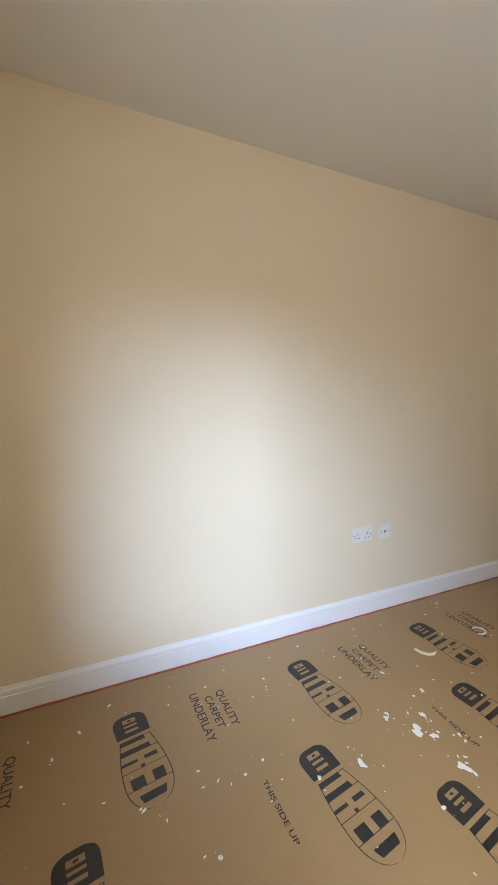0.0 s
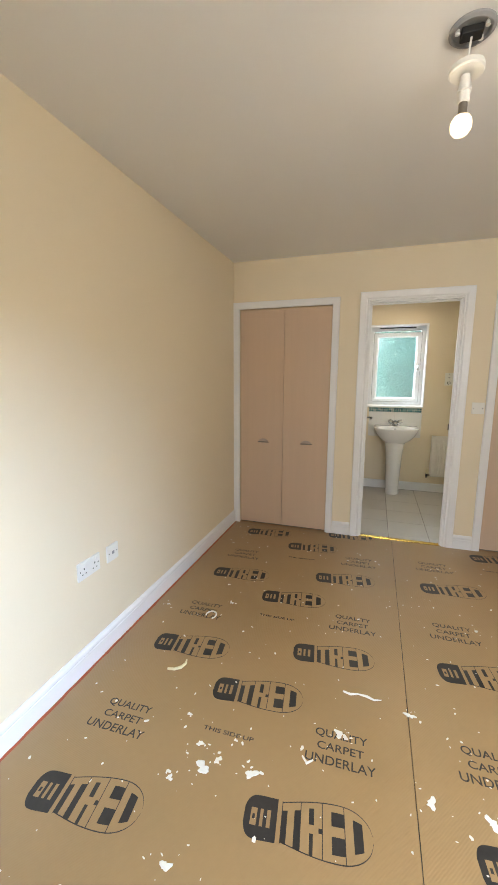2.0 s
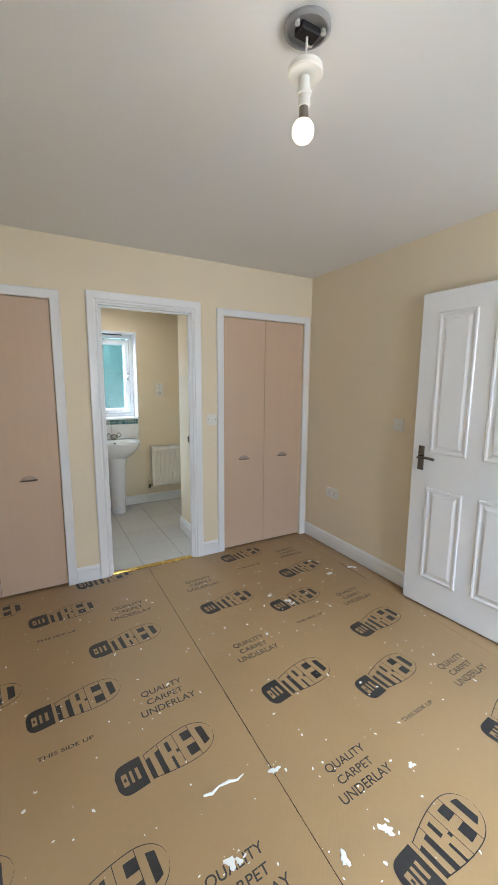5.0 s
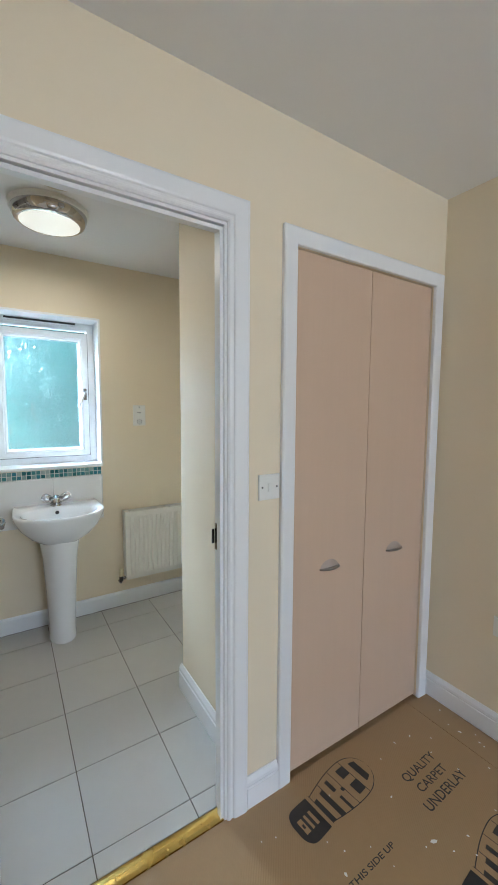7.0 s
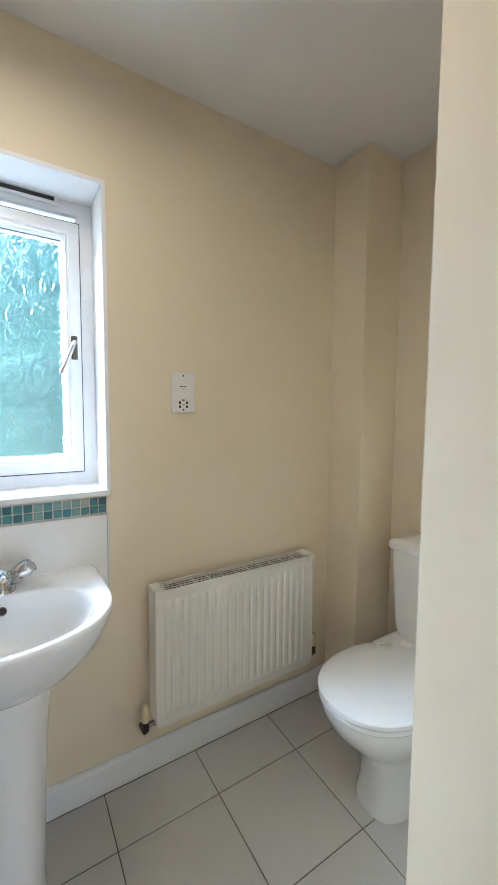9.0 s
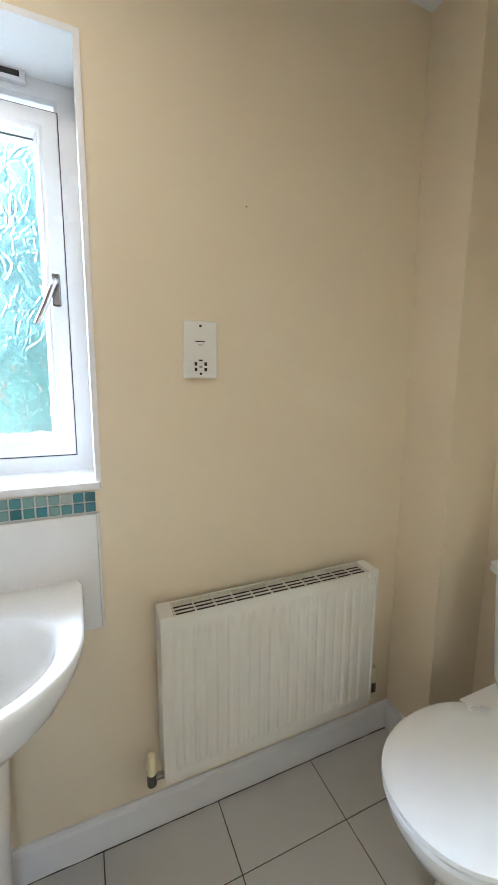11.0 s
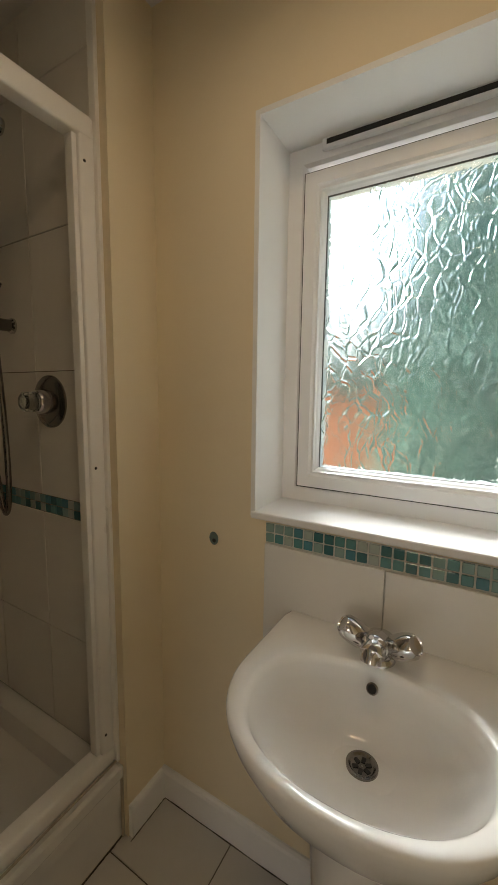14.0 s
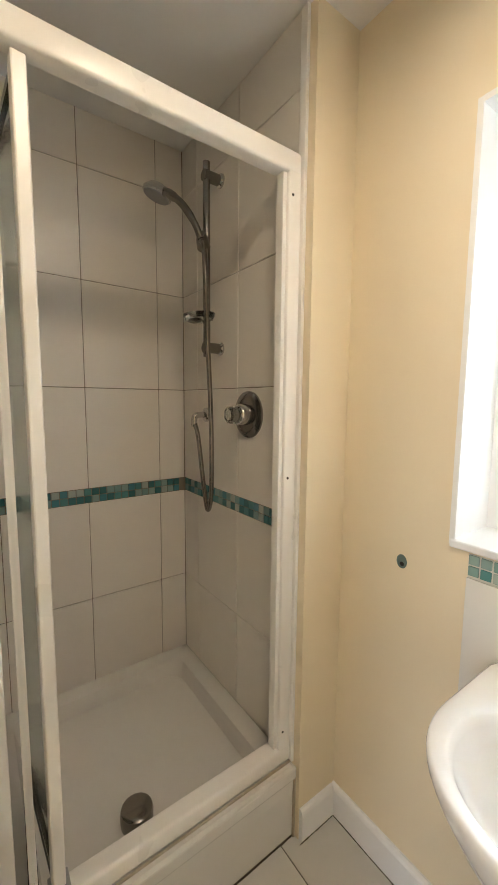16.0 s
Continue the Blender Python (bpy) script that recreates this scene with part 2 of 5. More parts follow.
def glass_material(name, tint, rough, pattern):
    m = bpy.data.materials.new(name)
    m.use_nodes = True
    N, L = m.node_tree.nodes, m.node_tree.links
    b = N["Principled BSDF"]
    b.inputs["Base Color"].default_value = (*tint, 1)
    b.inputs["Transmission Weight"].default_value, b.inputs["Roughness"].default_value, b.inputs["IOR"].default_value = 1.0, rough, 1.45
    if pattern:
        tc, nz, vo, mp = (N.new(k) for k in ("ShaderNodeTexCoord", "ShaderNodeTexNoise", "ShaderNodeTexVoronoi", "ShaderNodeMapping"))
        mp.inputs["Scale"].default_value, mp.inputs["Rotation"].default_value = (42, 42, 22), (0, radians(34), 0)
        nz.inputs["Scale"].default_value = 7
        mixv = N.new("ShaderNodeMix")
        mixv.data_type = "RGBA"
        mixv.inputs["Factor"].default_value = 0.10
        L.new(tc.outputs["Object"], nz.inputs["Vector"])
        L.new(tc.outputs["Object"], mixv.inputs["A"])
        L.new(nz.outputs["Color"], mixv.inputs["B"])
        L.new(mixv.outputs["Result"], mp.inputs["Vector"])
        L.new(mp.outputs[0], vo.inputs["Vector"])
        vo.feature, vo.inputs["Scale"].default_value = "DISTANCE_TO_EDGE", 1.0
        vein = N.new("ShaderNodeMapRange")
        vein.interpolation_type = "SMOOTHSTEP"
        vein.inputs["From Max"].default_value = 0.16
        L.new(vo.outputs["Distance"], vein.inputs["Value"])
        bp = N.new("ShaderNodeBump")
        bp.inputs["Strength"].default_value, bp.inputs["Distance"].default_value = 1.0, 0.0013
        L.new(vein.outputs[0], bp.inputs["Height"])
        L.new(bp.outputs[0], b.inputs["Normal"])
    return m


M_OBSCURE = glass_material("leaf_pattern_obscure_glass", (0.80, 0.97, 1.0), 0.2, True)
M_GLASS = glass_material("shower_glass", (0.90, 0.96, 0.94), 0.04, False)


# mesh helpers
def put(bm, sub):
    tmp = bpy.data.meshes.new("tmp")
    sub.to_mesh(tmp)
    bm.from_mesh(tmp)
    bpy.data.meshes.remove(tmp)
    sub.free()


def box(bm, x0, x1, y0, y1, z0, z1, bev=0.0, seg=2):
    s = bmesh.new()
    bmesh.ops.create_cube(s, size=1.0)
    for v in s.verts:
        v.co = Vector(((x0 + x1) / 2 + v.co.x * (x1 - x0), (y0 + y1) / 2 + v.co.y * (y1 - y0), (z0 + z1) / 2 + v.co.z * (z1 - z0)))
    if bev:
        bmesh.ops.bevel(s, geom=s.edges[:], offset=bev, segments=seg, affect="EDGES", profile=0.5)
    put(bm, s)
    return bm


def cube(*a, **k):
    return box(bmesh.new(), *a, **k)


def loft(bm, rings, cap=(True, True)):
    vs = [[bm.verts.new(p) for p in r] for r in rings]
    n = len(vs[0])
    for a, b in zip(vs, vs[1:]):
        for i in range(n):
            bm.faces.new((a[i], a[(i + 1) % n], b[(i + 1) % n], b[i]))
    if cap[0]:
        bm.faces.new(vs[0][::-1])
    if cap[1]:
        bm.faces.new(vs[-1])
    return bm


def lathe(prof, n=32, c=(0, 0, 0), m=None):
    bm = bmesh.new()
    rings = [[Vector((r * math.cos(2 * math.pi * i / n), r * math.sin(2 * math.pi * i / n), z)) for i in range(n)] for r, z in prof]
    m = m or Matrix.Identity(4)
    loft(bm, [[m @ p + Vector(c) for p in r] for r in rings])
    bmesh.ops.recalc_face_normals(bm, faces=bm.faces[:])
    return bm


def tube(pts, r, n=10, closed_ends=True):
    bm = bmesh.new()
    pts = [Vector(p) for p in pts]
    rings, up = [], None
    for i, p in enumerate(pts):
        d = (pts[min(i + 1, len(pts) - 1)] - pts[max(i - 1, 0)]).normalized()
        if up is None:
            up = d.orthogonal().normalized()
        up = (up - d * up.dot(d)).normalized()
        side = d.cross(up)
        rr = r[i] if isinstance(r, (list, tuple)) else r
        rings.append([p + rr * (math.cos(2 * math.pi * k / n) * up + math.sin(2 * math.pi * k / n) * side) for k in range(n)])
    loft(bm, rings, (closed_ends, closed_ends))
    bmesh.ops.recalc_face_normals(bm, faces=bm.faces[:])
    return bm


def curve_pts(ctrl, n=24):
    """Catmull-Rom through the control points."""
    c = [Vector(p) for p in ctrl]
    c = [2 * c[0] - c[1]] + c + [2 * c[-1] - c[-2]]
    out = []
    for i in range(1, len(c) - 2):
        for k in range(n // (len(c) - 3)):
            t = k / (n // (len(c) - 3))
            a, b, d, e = c[i - 1], c[i], c[i + 1], c[i + 2]
            out.append(0.5 * (2 * b + (d - a) * t + (2 * a - 5 * b + 4 * d - e) * t * t + (3 * b - a - 3 * d + e) * t ** 3))
    return out + [c[-2]]


def part(name, bm, material, parent=None, label="", smooth=False, sharp=40):
    me = bpy.data.meshes.new(name)
    bm.to_mesh(me)
    bm.free()
    me.materials.append(material)
    if smooth:
        me.polygons.foreach_set("use_smooth", [True] * len(me.polygons))
        me.set_sharp_from_angle(angle=radians(sharp))
    ob = new(name, me)
    if parent:
        ob.parent = parent
        ob.matrix_parent_inverse = parent.matrix_basis.inverted()
    if label:
        tagged(ob, label)
    return ob


def thing(name, at, label, category, group="", kind=""):
    ob = new(name)
    ob.matrix_basis = pose(*at)
    return tagged(ob, label, category, group, kind)


def structure(name, bm, material, label, category, smooth=False):
    return tagged(part(name, bm, material, smooth=smooth), label, category, kind="structure")


# ---------------------------------------------------------------- structure
XL, XR, YB, ZC = -0.08, 2.905, -3.95, 2.37      # bedroom
YW = 1.68                                        # window wall of the en-suite
PX, PY, PS = 1.872, 0.665, 0.745                            # wall end beside the door; face of the partitions
W1, DO, W2 = (-0.022, 0.792), (1.084, 1.753), (2.024, 2.826)   # openings in the end wall
TOPW, TOPD = 1.972, 1.978


def wall_x(name, x0, x1, y0, y1, holes, material, label):
    """A wall along x with openings (xa, xb, za, zb)."""
    bm = bmesh.new()
    cuts = sorted({x0, x1, *[h[0] for h in holes], *[h[1] for h in holes]})
    for a, b in zip(cuts, cuts[1:]):
        mine = [h for h in holes if h[0] <= a and b <= h[1]]
        z = 0.0
        for h in sorted(mine, key=lambda h: h[2]):
            if h[2] > z + 1e-4:
                box(bm, a, b, y0, y1, z, h[2])
            z = h[3]
        box(bm, a, b, y0, y1, z, ZC)
    bmesh.ops.remove_doubles(bm, verts=bm.verts[:], dist=1e-5)
    return structure(name, bm, material, label, "wall")


wall_end = wall_x("wall_end", XL, XR, 0.0, 0.06, [(*W1, 0, TOPW), (*DO, 0, TOPD), (*W2, 0, TOPW)], M_WALL, "cream painted bedroom wall with two wardrobes and doorway")
structure("wall_left", cube(XL - 0.1, XL, YB, 0.7, 0, ZC), M_WALL, "cream painted plain bedroom side wall", "wall")
bm = cube(XR, XR + 0.1, -2.02, YW, 0, ZC)
box(bm, XR, XR + 0.1, YB, -2.80, 0, ZC)
box(bm, XR, XR + 0.1, -2.80, -2.02, 2.0, ZC)
structure("wall_right", bm, M_WALL, "cream painted bedroom wall with entrance opening", "wall")
structure("wall_hall", cube(XR + 1.0, XR + 1.1, -3.4, -1.4, 0, ZC), M_WALL, "plain cream hallway wall beyond the door", "wall")
bm = cube(XR + 0.1, XR + 1.0, -1.5, -1.4, 0, ZC)
box(bm, XR + 0.1, XR + 1.0, -3.4, -3.3, 0, ZC)
structure("wall_hall_end", bm, M_WALL, "plain cream hallway end walls", "wall")
wall_x("wall_back", XL, XR, YB - 0.3, YB, [(1.42, 2.82, 0.95, 2.05)], M_WALL, "cream painted wall with window opening behind the room")
wall_x("wall_window", -0.2, XR + 0.1, YW, YW + 0.3, [(1.054, 1.716, 1.031, 2.010)], M_WALL, "cream painted en-suite wall with deep window reveal")
structure("wall_partition_door_side", cube(PX, PX + 0.09, 0.06, PY, 0, ZC), M_WALL, "cream painted short wall beside en-suite doorway", "wall")
structure("wall_partition_toilet", cube(PX + 0.09, XR, PY - 0.09, PY, 0, ZC), M_WALL, "cream painted partition behind right wardrobe", "wall")
structure("wall_partition_lobby", cube(0.90, 0.99, 0.06, PS - 0.09, 0, ZC), M_WALL, "cream painted lobby side wall behind open door", "wall")
structure("wall_partition_shower", cube(XL, 0.99, PS - 0.09, PS, 0, ZC), M_WALL, "cream painted partition between wardrobe and shower", "wall")
structure("wall_shower_side", cube(XL - 0.1, -0.033, PS, YW, 0, ZC), M_WALL, "wall behind tiled shower side", "wall")
structure("wall_nib", cube(-0.033, 0.726, 1.520, YW, 0, ZC), M_WALL, "cream painted nib wall beside shower", "wall")
structure("wall_pipe_boxing", cube(2.69, XR, 1.497, YW, 0, ZC), M_WALL, "cream painted boxed-in corner beside toilet", "wall")
structure("ceiling", cube(XL - 0.2, XR + 1.1, YB - 0.3, YW + 0.3, ZC, ZC + 0.12), M_CEIL, "white painted flat ceiling", "ceiling")
structure("floor", cube(XL - 0.2, XR + 1.1, YB - 0.3, 0.045, -0.15, -0.008), M_BOARD, "chipboard bedroom subfloor under underlay", "floor")
floor_ens = structure("floor_tiled", cube(XL - 0.2, XR + 0.1, 0.045, YW + 0.3, -0.15, -0.0025), M_GROUT, "pale square floor tiles with dark grout", "floor")


def skirting(x0, y0, x1, y1, nx, ny, h=0.113, name="baseboard", label="white gloss moulded skirting board", plain=False):
    """A skirting board along a wall line; (nx, ny) points into the room."""
    prof = [(0, 0), (0.017, 0), (0.017, h * 0.68), (0.013, h * 0.71), (0.015, h * 0.76), (0.014, h * 0.86), (0.008, h * 0.95), (0.005, h), (0, h)]
    if plain:
        prof = [(0, 0), (0.015, 0), (0.015, h * 0.86), (0.012, h * 0.95), (0.006, h), (0, h)]
    bm = bmesh.new()
    loft(bm, [[(x + nx * d, y + ny * d, z) for d, z in prof] for x, y in ((x0, y0), (x1, y1))])
    bmesh.ops.recalc_face_normals(bm, faces=bm.faces[:])
    return structure(name, bm, M_TRIM, label, "skirting")


skirting(XL, YB, XL, -0.02, 1, 0)
skirting(XR, -0.001, XR, -1.96, -1, 0)
skirting(XL, YB, XR, YB, 0, 1)
skirting(0.852, 0, 1.007, 0, 0, -1)
skirting(1.830, 0, 1.965, 0, 0, -1)
skirting(2.884, 0, XR - 0.018, 0, 0, -1)
EH = 0.105
skirting(PX, 0.075, PX, PY + 0.015, -1, 0, 0.125)
skirting(PX, PY, XR, PY, 0, 1, EH, plain=True)
skirting(0.726, YW, 2.69, YW, 0, -1, EH, plain=True)
skirting(0.726, 1.524, 0.726, YW - 0.015, 1, 0, EH, plain=True)
skirting(2.69, 1.497, 2.69, YW - 0.015, -1, 0, EH, plain=True)
skirting(2.69, 1.497, XR, 1.497, 0, -1, EH, plain=True)
skirting(XR, PY + 0.015, XR, 1.482, -1, 0, EH, plain=True)


def architrave(xa, xb, zt, width, label, y=0.0, sgn=-1, moulded=True, xlo=None, deep=1.0):
    if moulded:
        prof = [(0, 0), (0, 0.010), (0.006, 0.014), (0.012, 0.014), (0.015, 0.011), (0.021, 0.011), (0.024, 0.016), (0.030, 0.018), (width - 0.006, 0.021), (width, 0.018), (width, 0)]
    else:
        prof = [(0, 0), (0, 0.013), (0.004, 0.016), (width - 0.006, 0.018), (width, 0.014), (width, 0)]
    prof = [(o, d * deep) for o, d in prof]
    bm = bmesh.new()
    lo = (lambda v: max(v, xlo)) if xlo is not None else (lambda v: v)
    loft(bm, [[(lo(xa - o), y + sgn * d, 0) for o, d in prof], [(lo(xa - o), y + sgn * d, zt + o) for o, d in prof],
              [(xb + o, y + sgn * d, zt + o) for o, d in prof], [(xb + o, y + sgn * d, 0) for o, d in prof]])
    bmesh.ops.recalc_face_normals(bm, faces=bm.faces[:])
    return structure("architrave", bm, M_TRIM, label, "door frame")


architrave(W1[0], W1[1], TOPW, 0.058, "white gloss flat wardrobe architrave", moulded=False, xlo=XL + 0.001)
architrave(W2[0], W2[1], TOPW, 0.057, "white gloss flat wardrobe architrave", moulded=False)
architrave(DO[0], DO[1], TOPD, 0.075, "white gloss moulded doorway architrave")
architrave(DO[0], DO[1], TOPD, 0.07, "white gloss moulded doorway architrave, inside", y=0.06, sgn=1, moulded=False, deep=0.4)


def lining(xa, xb, zt, t, label):
    bm = cube(xa, xa + t, -0.004, 0.062, 0, zt)
    box(bm, xb - t, xb, -0.004, 0.062, 0, zt)
    box(bm, xa + t, xb - t, -0.004, 0.062, zt - t, zt)
    return structure("door_lining", bm, M_TRIM, label, "door frame")


lin = lining(DO[0] - 0.004, DO[1] + 0.004, TOPD + 0.003, 0.012, "white gloss door lining of en-suite doorway")
bm = cube(DO[0] + 0.008, DO[0] + 0.02, 0.004, 0.026, 0, 1.965)
box(bm, DO[1] - 0.02, DO[1] - 0.008, 0.004, 0.026, 0, 1.965)
box(bm, DO[0] + 0.02, DO[1] - 0.02, 0.004, 0.026, 1.953, 1.965)
structure("door_stop", bm, M_TRIM, "white gloss door stop bead", "door frame")
# strike plate on the right lining
sp = thing("strike_plate", (DO[1] - 0.011, 0.047, 0.99), "chrome latch plate on white door lining", "latch plate")
part("plate", cube(DO[1] - 0.0115, DO[1] - 0.0085, 0.036, 0.060, 0.945, 1.035, bev=0.001), M_DULLCHROME, sp)
part("latch_hole", cube(DO[1] - 0.0125, DO[1] - 0.0117, 0.041, 0.053, 0.975, 1.01), M_DARK, sp)
part("lip", cube(DO[1] - 0.022, DO[1] - 0.0116, 0.0595, 0.0625, 0.965, 1.015, bev=0.0015), M_DULLCHROME, sp)

# brass threshold strip
bm = bmesh.new()
loft(bm, [[(x, y, z) for y, z in ((0.0, -0.006), (0.0, 0.002), (0.012, 0.006), (0.026, 0.007), (0.040, 0.005), (0.05, 0.001), (0.05, -0.006))] for x in (DO[0] + 0.01, DO[1] - 0.01)])
bmesh.ops.recalc_face_normals(bm, faces=bm.faces[:])
th = thing("threshold_strip", (1.405, 0.025, 0), "gold brass threshold strip in the doorway", "threshold strip")
part("strip", bm, M_BRASS, th)
for x in (1.14, 1.40, 1.67):
    part("screw", lathe([(0.0045, 0.0), (0.004, 0.0012), (0.0005, 0.0015)], 10, (x, 0.026, 0.007)), M_BRASS, th)


# ---------------------------------------------------------------- wardrobes
def wardrobe(x0, x1, handles, label):
    w = thing("wardrobe", ((x0 + x1) / 2, 0.03, 0), label, "wardrobe", "built-in wardrobes")
    mid = (x0 + x1) / 2
    # near-black sheet puts the unlit interior's shade into the door gaps
    part("gap_shade_back", cube(x0 - 0.02, x1 + 0.02, 0.065, 0.08, 0.0, TOPW), M_DARK, w)
    for a, b, hx in ((x0 + 0.003, mid - 0.0015, handles[0]), (mid + 0.0015, x1 - 0.003, handles[1])):
        d = part("door", cube(a, b, 0.008, 0.026, 0.012, TOPW - 0.004, bev=0.0012), M_BEECH, w)
        # crescent cup handle: a bowed bar over a thin fan-shaped plate
        bm = bmesh.new()
        n, hw = 12, 0.052
        rings = []
        for i in range(n + 1):
            u = -1 + 2 * i / n
            x, bow = hx + hw * u, (1 - u * u)
            z, yy = 0.803 - 0.010 + 0.004 * bow, 0.006 - 0.024 * bow ** 0.7
            t = 0.0035 + 0.002 * bow
            rings.append([(x, yy, z - t), (x, yy - 0.004, z), (x, yy, z + t), (x, 0.0078, z + t * 0.4), (x, 0.0078, z - t * 0.4)])
        loft(bm, rings)
        bmesh.ops.recalc_face_normals(bm, faces=bm.faces[:])
        h = part("handle", bm, M_NICKEL, d, "dark brushed metal crescent handle", smooth=True)
        bm = bmesh.new()
        top = [(hx + hw * 0.92 * (-1 + 2 * i / n), 0.0076, 0.80 + 0.026 * (1 - (-1 + 2 * i / n) ** 2) ** 0.8) for i in range(n + 1)]
        low = [(hx + hw * 0.92 * (-1 + 2 * i / n), 0.004 - 0.014 * (1 - (-1 + 2 * i / n) ** 2), 0.798) for i in range(n + 1)]
        tv, lv = [bm.verts.new(p) for p in top], [bm.verts.new(p) for p in low]
        for i in range(n):
            bm.faces.new((tv[i], tv[i + 1], lv[i + 1], lv[i]))
        part("handle_cup", bm, M_SATIN, d, "brushed metal handle cup", smooth=True)
    return w


wardrobe(*W1, (0.202, 0.598), "closed two-door beech laminate wardrobe beside plain wall")
wardrobe(*W2, (2.224, 2.619), "closed two-door beech laminate wardrobe beside light switch")


# ---------------------------------------------------------------- doors
def panel_door(name, width, height, hinge, angle, label, handle_side):
    """A moulded white door leaf in local axes: x along the leaf from the hinge, y its thickness."""
    d = new(name)
    d.matrix_basis = pose(0, 0, 0)
    tagged(d, label, "door")
    t = 0.035
    panels = [(0.11, width / 2 - 0.045, 0.20, 0.80), (width / 2 + 0.045, width - 0.11, 0.20, 0.80), (0.11, width / 2 - 0.045, 1.02, height - 0.12), (width / 2 + 0.045, width - 0.11, 1.02, height - 0.12)]
    leaf = part("leaf", cube(0.0, width, 0, t, 0.012, height, bev=0.0015), M_TRIM, d)
    for s, yy in ((-1, 0.0), (1, t)):
        for a, b, c, e in panels:
            bm = bmesh.new()
            prof = [(0, 0.0005), (0.006, 0.007), (0.016, 0.007), (0.022, 0.002), (0.035, 0.002), (0.05, 0.008)]
            loft(bm, [[(a + o, yy + s * dd, c + o), (b - o, yy + s * dd, c + o), (b - o, yy + s * dd, e - o), (a + o, yy + s * dd, e - o)] for o, dd in prof], (False, True))
            bmesh.ops.recalc_face_normals(bm, faces=bm.faces[:])
            part("panel", bm, M_TRIM, leaf)
    for s, yy in ((-1, 0.0), (1, t)):
        hx, z = width - 0.06, 0.99
        y0, y1 = sorted((yy, yy + s * 0.007))
        pl = part("door_handle", cube(hx - 0.02, hx + 0.02, y0, y1, z - 0.085, z + 0.07, bev=0.003), M_DULLCHROME, leaf, "brushed chrome lever handle on plate")
        part("lever", tube(curve_pts([(hx, yy, z), (hx, yy + s * 0.04, z), (hx - 0.02, yy + s * 0.053, z + 0.003), (hx - 0.07, yy + s * 0.055, z + 0.006), (hx - 0.112, yy + s * 0.05, z)], 20), 0.0085, 10), M_DULLCHROME, d, "chrome lever", smooth=True)
    for z in (0.22, 1.0, 1.78):
        part("hinge", tube([(-0.004, t / 2, z - 0.045), (-0.004, t / 2, z + 0.045)], 0.006, 8), M_DULLCHROME, d, "steel butt hinge")
    d.matrix_basis = pose(*hinge, 0, 0, angle)
    return d


# bedroom entrance door swung back towards the wall, and the en-suite door open into the lobby
panel_door("door_1", 0.762, 1.985, (XR - 0.010, -2.005, 0.0), 95.0, "white moulded panel door standing open near wall", 1)
panel_door("door_2", 0.62, 1.955, (1.097, 0.085, 0.0), 91.5, "white panel door open into the tiled en-suite", 1)


# ---------------------------------------------------------------- plates on walls
def plate(name, centre, w, h, face, label, category, gangs):
    """A wall plate; face: 'x+', 'x-', 'y-' is the way it looks."""
    p = thing(name, centre, label, category)
    x, y, z = centre

    def put_box(u0, u1, d0, d1, v0, v1, bev=0.001):
        if face == "y-":
            return cube(x + u0, x + u1, y - d1, y - d0, z + v0, z + v1, bev=bev)
        if face == "x+":
            return cube(x + d0, x + d1, y + u0, y + u1, z + v0, z + v1, bev=bev)
        return cube(x - d1, x - d0, y + u0, y + u1, z + v0, z + v1, bev=bev)

    part("faceplate", put_box(-w / 2, w / 2, 0, 0.009, -h / 2, h / 2, 0.0025), M_PLASTIC, p)
    for n, u0, u1, d1, v0, v1, m in gangs:
        part(n, put_box(u0, u1, 0.0088, 0.009 + d1, v0, v1, min(0.001, d1 / 3)), m, p)
    return p


def gang_socket(c):
    g = [("rocker", c - 0.012 + 0.018, c + 0.012 + 0.012, 0.003, 0.012, 0.034, M_PLASTIC)]
    g += [("pin_hole", c - 0.003, c + 0.003, 0.0006, 0.002, 0.011, M_DARK), ("pin_hole", c - 0.015, c - 0.008, 0.0006, -0.02, -0.015, M_DARK), ("pin_hole", c + 0.008, c + 0.015, 0.0006, -0.02, -0.015, M_DARK)]
    return g


plate("double_socket", (XL, -1.985, 0.492), 0.146, 0.086, "x+", "white plastic double power socket on cream wall", "socket", gang_socket(-0.035) + gang_socket(0.035) + [("screw", -0.062, -0.056, 0.0006, -0.003, 0.003, M_DARK), ("screw", 0.056, 0.062, 0.0006, -0.003, 0.003, M_DARK)])
plate("aerial_socket", (XL, -1.815, 0.49), 0.086, 0.086, "x+", "white plastic single outlet plate on cream wall", "socket", [("outlet", -0.008, 0.008, 0.003, -0.008, 0.008, M_GREYPL), ("screw", -0.032, -0.027, 0.0006, -0.003, 0.003, M_DARK), ("screw", 0.027, 0.032, 0.0006, -0.003, 0.003, M_DARK)])
plate("double_socket", (XR, -0.372, 0.495), 0.146, 0.086, "x-", "white plastic double power socket near wardrobe", "socket", gang_socket(-0.035) + gang_socket(0.035))
plate("light_switch", (XR, -1.035, 1.16), 0.086, 0.086, "x-", "white plastic light switch near entrance door", "switch", [("rocker", -0.009, 0.009, 0.004, -0.014, 0.014, M_PLASTIC)])
plate("light_switch", (1.918, 0.0, 1.15), 0.086, 0.088, "y-", "white plastic light switch between doorway and wardrobe", "switch",
      [("rocker", -0.008, 0.010, 0.004, -0.015, 0.014, M_PLASTIC), ("screw", -0.033, -0.027, 0.0008, -0.003, 0.003, M_DARK), ("screw", 0.027, 0.033, 0.0008, -0.003, 0.003, M_DARK)])
